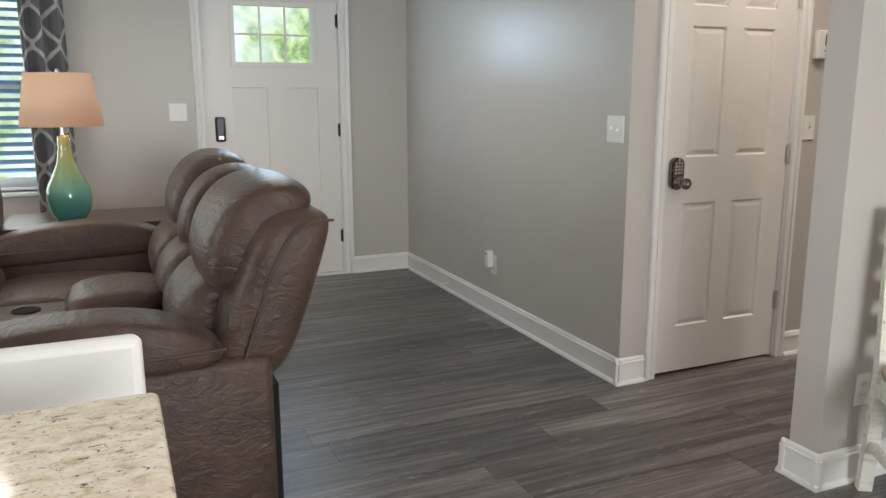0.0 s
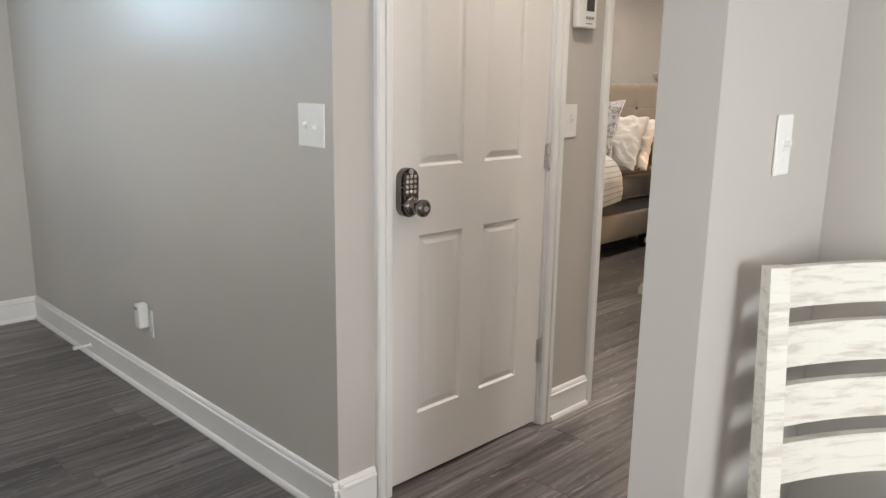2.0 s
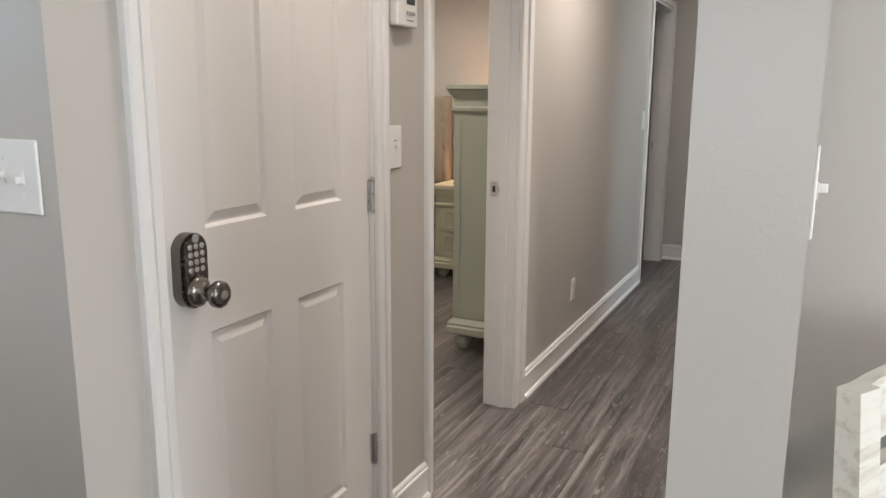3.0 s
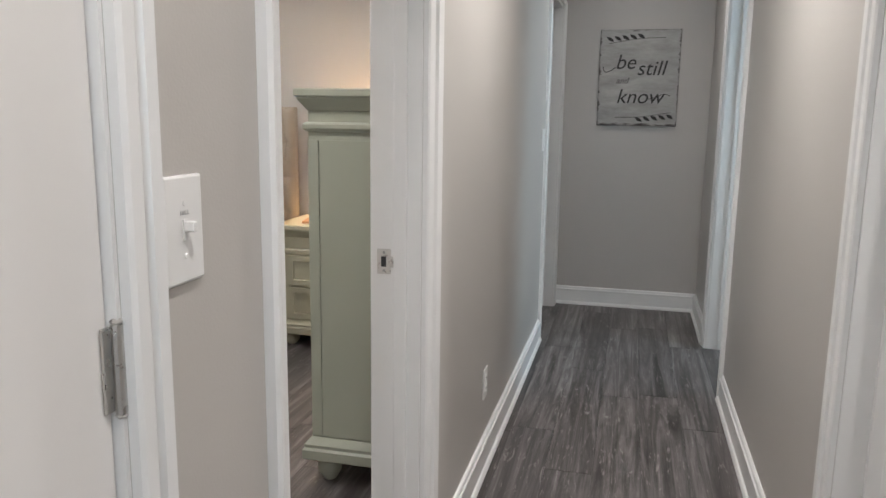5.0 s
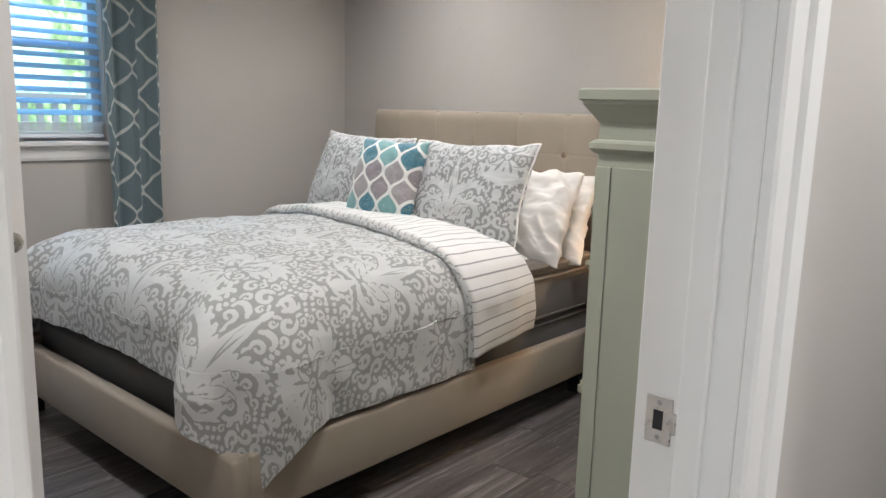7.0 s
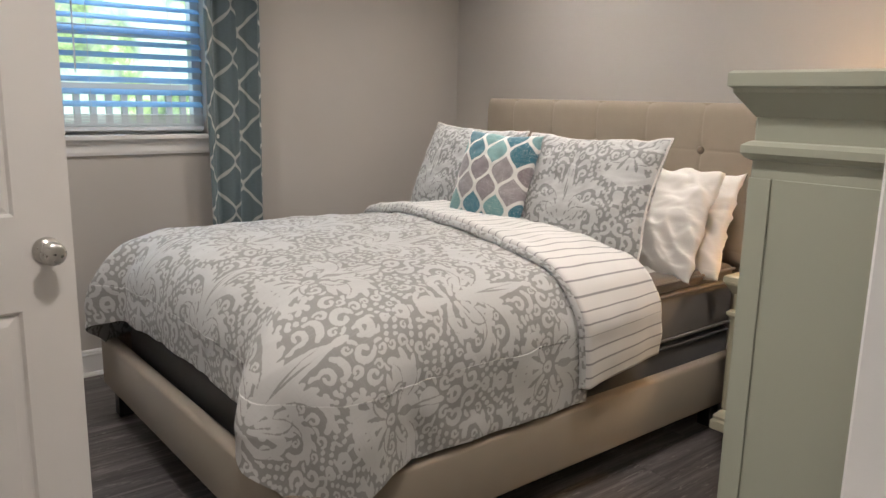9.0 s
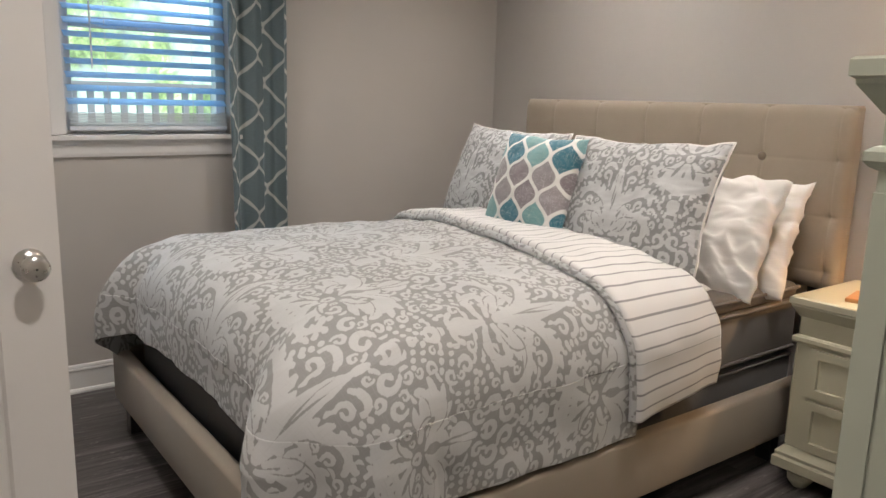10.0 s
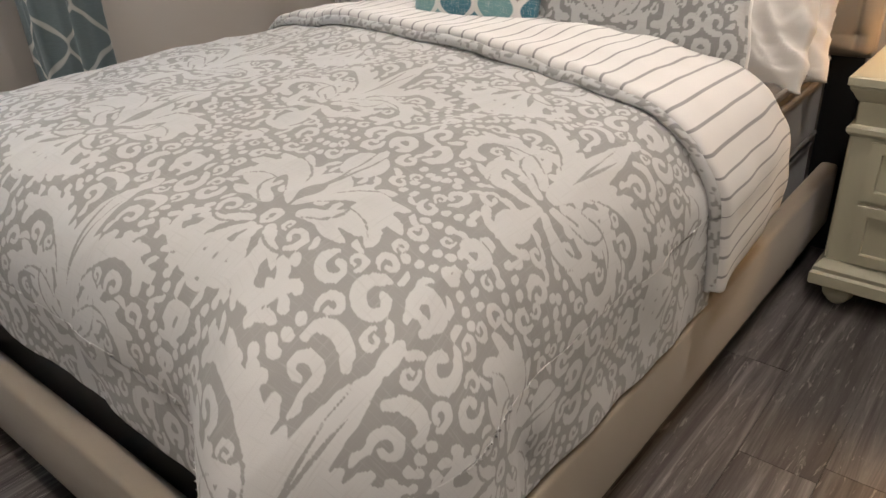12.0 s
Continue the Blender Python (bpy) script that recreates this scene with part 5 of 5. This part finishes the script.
seat_side(SY0, SY0 + 0.20, "side_panel")
seat_side(SY1 - 0.20, SY1, "side_panel")
ARM = [(1.44, 0.52), (1.42, 0.58), (1.46, 0.65), (1.60, 0.705), (1.85, 0.735), (2.05, 0.735), (2.20, 0.705), (2.30, 0.65), (2.345, 0.59), (2.33, 0.55), (2.0, 0.545), (1.6, 0.525)]
for a, b in ((SY0 - 0.025, SY0 + 0.22), (SY1 - 0.22, SY1 + 0.02)):
    soft(part("arm_pad", puffed(ARM, a, b, 0.09), LEATHER, sofa, "padded leather arm", smooth=True), 2)
    c = bpy.data.curves.new("seam", "CURVE")
    c.dimensions, c.bevel_depth = "3D", 0.005
    s_ = c.splines.new("BEZIER")
    pts = [(1.45, 0.60), (1.8, 0.605), (2.15, 0.61), (2.335, 0.615)]
    s_.bezier_points.add(3)
    for q, (x, z) in zip(s_.bezier_points, pts):
        q.co, q.handle_left_type, q.handle_right_type = (x, a + 0.004, z), "AUTO", "AUTO"
    c.materials.append(LEATHER)
    new("seam", c).parent = sofa
part("base", bx(1.52, SY0 + 0.20, 0.06, 2.46, SY1 - 0.20, 0.33, 0.02), LEATHER, sofa)
# a flat black sheet stands in for the shade inside the gap
part("mechanism", bx(2.46, SY0 + 0.05, 0.04, 2.498, SY1 - 0.05, 0.46, 0.005), BLACKC, sofa, "black sheet for the shade in the reclining gap")
for x in (1.6, 2.4):
    for y in (SY0 + 0.08, SY1 - 0.08):
        part("foot", bx(x - 0.025, y - 0.025, 0, x + 0.025, y + 0.025, 0.05, 0.004), DARK, sofa)
SEAT = [(1.47, 0.34), (1.45, 0.42), (1.49, 0.485), (1.65, 0.515), (1.95, 0.505), (2.2, 0.48), (2.27, 0.40), (2.2, 0.32), (1.8, 0.31)]
BODY = [(2.33, 0.46), (2.515, 0.445), (2.60, 0.66), (2.70, 0.955), (2.69, 0.985), (2.62, 1.005), (2.50, 1.00), (2.43, 0.90), (2.36, 0.72), (2.30, 0.55)]
LUMBAR = [(2.22, 0.47), (2.36, 0.46), (2.44, 0.60), (2.46, 0.76), (2.36, 0.80), (2.24, 0.72), (2.185, 0.60)]
HEADP = [(2.30, 0.74), (2.47, 0.72), (2.56, 0.86), (2.66, 1.0), (2.66, 1.055), (2.58, 1.095), (2.47, 1.085), (2.37, 1.02), (2.30, 0.88)]
spans = ((SY0 + 0.20, 4.68, True), (4.68, 5.16, False), (5.16, SY1 - 0.20, True))
for y0, y1, seat in spans:
    if seat:
        soft(part("seat_cushion", puffed(SEAT, y0 + 0.005, y1 - 0.005, 0.10), LEATHER, sofa, smooth=True), 2)
    lo = 0.02 if y0 > 4 and not seat else 0.0
    ya = SY0 + 0.02 if y0 < 4.2 else y0
    yb = SY1 - 0.02 if y1 > 5.6 else y1
    soft(part("backrest", puffed([(x, z - lo) for x, z in BODY], ya + 0.003, yb - 0.003, 0.06, 0.01, 13), LEATHER, sofa, smooth=True), 2)
    soft(part("lumbar_cushion", puffed(LUMBAR, y0 + 0.03, y1 - 0.03, 0.12, 0.04), LEATHER, sofa, smooth=True), 2)
    soft(part("head_cushion", puffed([(x, z - lo) for x, z in HEADP], ya + 0.09, yb - 0.09, 0.13, 0.05, 11), LEATHER, sofa, "gathered leather headrest", smooth=True), 2)
part("console", bx(1.50, 4.70, 0.33, 2.28, 5.14, 0.50, 0.02, seg=3), LEATHER, sofa, smooth=True)
soft(part("console_lid", puffed([(1.86, 0.50), (1.84, 0.56), (1.9, 0.605), (2.1, 0.615), (2.24, 0.60), (2.26, 0.52), (2.2, 0.495)], 4.71, 5.13, 0.12), LEATHER, sofa, "padded console lid", smooth=True), 2)
for y in (4.83, 5.01):
    part("cup_holder", lathe([(0.055, 0.500), (0.055, 0.504), (0.050, 0.506), (0.048, 0.502)], 24, (1.70, y, 0)), BLACKC, sofa, "black cup holder")
# stitching along the near back edge
c = bpy.data.curves.new("stitching", "CURVE")
c.dimensions, c.bevel_depth = "3D", 0.0045
s_ = c.splines.new("BEZIER")
pts = [(2.375, 0.50), (2.45, 0.72), (2.53, 0.90), (2.60, 0.97), (2.685, 0.975)]
s_.bezier_points.add(4)
for q, (x, z) in zip(s_.bezier_points, pts):
    q.co, q.handle_left_type, q.handle_right_type = (x, SY0 + 0.022, z), "AUTO", "AUTO"
c.materials.append(LEATHER)
new("seam", c).parent = sofa

# second recliner, only its edge is seen
rec = thing("recliner", (0, 0, 0), "brown leather recliner beside the lamp table", "recliner")
soft(part("backrest", puffed([(0.98, 0.42), (1.42, 0.40), (1.50, 0.6), (1.52, 0.92), (1.44, 1.0), (1.2, 1.0), (1.02, 0.9)], 5.75, 6.45, 0.16, 0.02), LEATHER, rec, smooth=True), 2)
soft(part("arm_pad", puffed([(0.95, 0.35), (0.95, 0.5), (1.1, 0.62), (1.4, 0.64), (1.55, 0.6), (1.58, 0.45), (1.5, 0.35)], 5.35, 5.75, 0.12), LEATHER, rec, smooth=True), 2)
part("base", bx(0.85, 5.3, 0.0, 1.55, 6.4, 0.42, 0.03), LEATHER, rec)

# lamp table and lamp
tb = thing("side_table", (1.85, 6.42, 0), "dark-stained wooden side table behind the loveseat", "side table")
part("tabletop", bx(-0.36, -0.30, 0.635, 0.52, 0.32, 0.67, 0.006), WOODD, tb)
for x in (-0.31, 0.47):
    for y in (-0.25, 0.25):
        part("leg", bx(x - 0.025, y - 0.025, 0, x + 0.025, y + 0.025, 0.635, 0.004), WOODD, tb)
part("apron", bx(-0.30, -0.26, 0.555, 0.46, 0.26, 0.635, 0.003), WOODD, tb)
lm = thing("table_lamp", (1.835, 6.30, 0.67), "green glazed ceramic table lamp with a lit cream shade", "lamp")
part("base", lathe([(0.066, 0), (0.074, 0.01), (0.104, 0.06), (0.118, 0.13), (0.110, 0.19), (0.076, 0.26), (0.046, 0.33), (0.034, 0.41), (0.033, 0.47), (0.02, 0.48)], 36), GLAZE, lm, "green to yellow glazed ceramic body", smooth=True)
part("stem", lathe([(0.014, 0.475), (0.014, 0.53), (0.006, 0.54), (0.006, 0.80), (0.012, 0.81), (0.012, 0.825), (0.003, 0.835)], 14), NICKEL, lm)
shd = lathe([(0.212, 0.528), (0.168, 0.81)], 48)
bmesh.ops.delete(shd, geom=[f for f in shd.faces if len(f.verts) > 4], context="FACES_ONLY")
shade = part("shade", shd, SHADE, lm, "cream fabric drum shade, lit from inside", smooth=True)
shade.modifiers.new("thickness", "SOLIDIFY").thickness = 0.003
bulb = new("bulb", bpy.data.lights.new("bulb", "POINT"))
bulb.data.energy, bulb.data.color, bulb.data.shadow_soft_size = 3.5, WARM, 0.04
bulb.location = (1.835, 6.30, 0.67 + 0.66)

# ---- kitchen island and stool ----
isl = thing("kitchen_island", (0, 0, 0), "white kitchen island under a granite worktop", "kitchen island")
part("body", bx(-0.05, 2.09, 0.09, 2.06, 2.45, 0.885, 0.004), TRIM, isl)
part("plinth", bx(0.0, 2.14, 0.0, 2.0, 2.40, 0.09), DARK, isl)
wt = thing("worktop", (0, 0, 0), "cream granite worktop with dark flecks and rounded edge", "worktop")
part("slab", bx(-0.1, 2.06, 0.886, 2.103, 2.748, 0.925, 0.012, seg=4), GRANITE, wt, smooth=False)
st = thing("bar_stool", (1.79, 2.93, 0), "white bar stool with a low rounded back at the island", "stool")
part("backrest", bx(-0.30, 0.05, 0.66, 0.30, 0.09, 0.94, 0.019, seg=4), PLATE, st)
part("seat", bx(-0.27, -0.33, 0.62, 0.27, 0.07, 0.665, 0.02, seg=3), PLATE, st)
for x in (-0.22, 0.22):
    for y in (-0.27, 0.04):
        part("leg", lathe([(0.014, 0), (0.014, 0.62)], 10, (x, y, 0)), NICKEL, st)


# ---- dining chairs ----
def dining_chair(at, turn, label):
    """Ladder-back chair facing -y: back at y = 0."""
    ch = thing("dining_chair", at, label, "chair", "whitewashed dining chairs", turn=turn)
    w = 0.47
    for sx in (-1, 1):
        x = sx * (w / 2 - 0.022)
        prof = [(0.085, 0), (0.045, 0), (0.0, 0.42), (-0.004, 0.48), (0.045, 0.99), (0.075, 0.99), (0.04, 0.48), (0.043, 0.42)]
        bm = prism(prof, "x", x - 0.022, x + 0.022)
        part("back_post", bm, WASH, ch)
        part("front_leg", bx(x - 0.022, -0.42, 0, x + 0.022, -0.375, 0.43, 0.004), WASH, ch)
        part("side_apron", bx(x - 0.012, -0.376, 0.36, x + 0.012, 0.005, 0.43, 0.003), WASH, ch)
        part("stretcher", bx(x - 0.011, -0.376, 0.16, x + 0.011, 0.03, 0.195, 0.003), WASH, ch)
    part("front_apron", bx(-w / 2 + 0.04, -0.41, 0.36, w / 2 - 0.04, -0.385, 0.43, 0.003), WASH, ch)
    for z0, z1 in ((0.905, 0.985), (0.785, 0.868), (0.665, 0.748), (0.545, 0.628)):
        def f(u, v, s):
            zz = z0 + (z1 - z0) * v
            bow = 0.02 * (1 - (u / 0.2) ** 2)
            return (u, 0.012 + (zz - 0.48) * 0.098 + bow + s, zz)
        rings = []
        for u in span(-w / 2 + 0.04, w / 2 - 0.04, 9):
            rings.append([f(u, 0, 0), f(u, 1, 0), f(u, 1, 0.02), f(u, 0, 0.02)])
        part("back_slat", loft(rings), WASH, ch)
    seat = bx(-w / 2 + 0.005, -0.435, 0.43, w / 2 - 0.005, 0.0, 0.495, 0.028, seg=4)
    part("seat", seat, TAN, ch, "tan upholstered seat pad", smooth=True)
    return ch


dining_chair((4.535, 3.095, 0), -33, "whitewashed ladder-back dining chair with a tan seat, near the wall corner")
dining_chair((3.445, 2.205, 0), 90, "whitewashed ladder-back dining chair with its back to the walkway")

# ---- floor planks ----
PW, PL, GAP = 0.178, 1.22, 0.0005
pk = bmesh.new()
box(pk, GAP, GAP, -0.006, PL - GAP, PW - GAP, 0.0, 0.0008, 1)
plank_mesh = bpy.data.meshes.new("plank")
pk.to_mesh(plank_mesh)
pk.free()
plank_mesh.materials.append(PLANK)
floor_ob = bpy.data.objects["floor"]
AREAS = [(0.2, 2.0, LX, FY), (4.24, HS - 1.2, DX, HS), (LX, HS, ENDX, BS), (BW, BS, BE, BN)]
rows = int((BN - SOUTH) / PW) + 1
rest = bmesh.new()
count = 0
for r in range(rows):
    y = SOUTH + r * PW
    shift = (r * 0.437 + 0.13 * ((r * 7) % 5)) % 1 * PL
    for k in range(-1, 11):
        x = WEST + k * PL - shift + PL
        cx, cy = x + PL / 2, y + PW / 2
        if x > 10.1 or x + PL < WEST:
            continue
        near = (0.6 < cx < 4.6 and 2.3 < cy < 7.3) or (4.0 < cx < 9.9 and 3.3 < cy < 4.6) or (5.4 < cx < 8.9 and 4.5 < cy < 8.1 and not (7.0 < cx < 8.4 and 6.3 < cy < 7.4))
        if near and count < 300:
            ob = new("plank", plank_mesh)
            ob.location = (x, y, 0)
            ob.parent = floor_ob
            count += 1
        else:
            box(rest, x + GAP, y + GAP, -0.006, x + PL - GAP, y + PW - GAP, 0)
ob = part("planks", rest, PLANK, floor_ob)
ob["kind"] = "stuff"
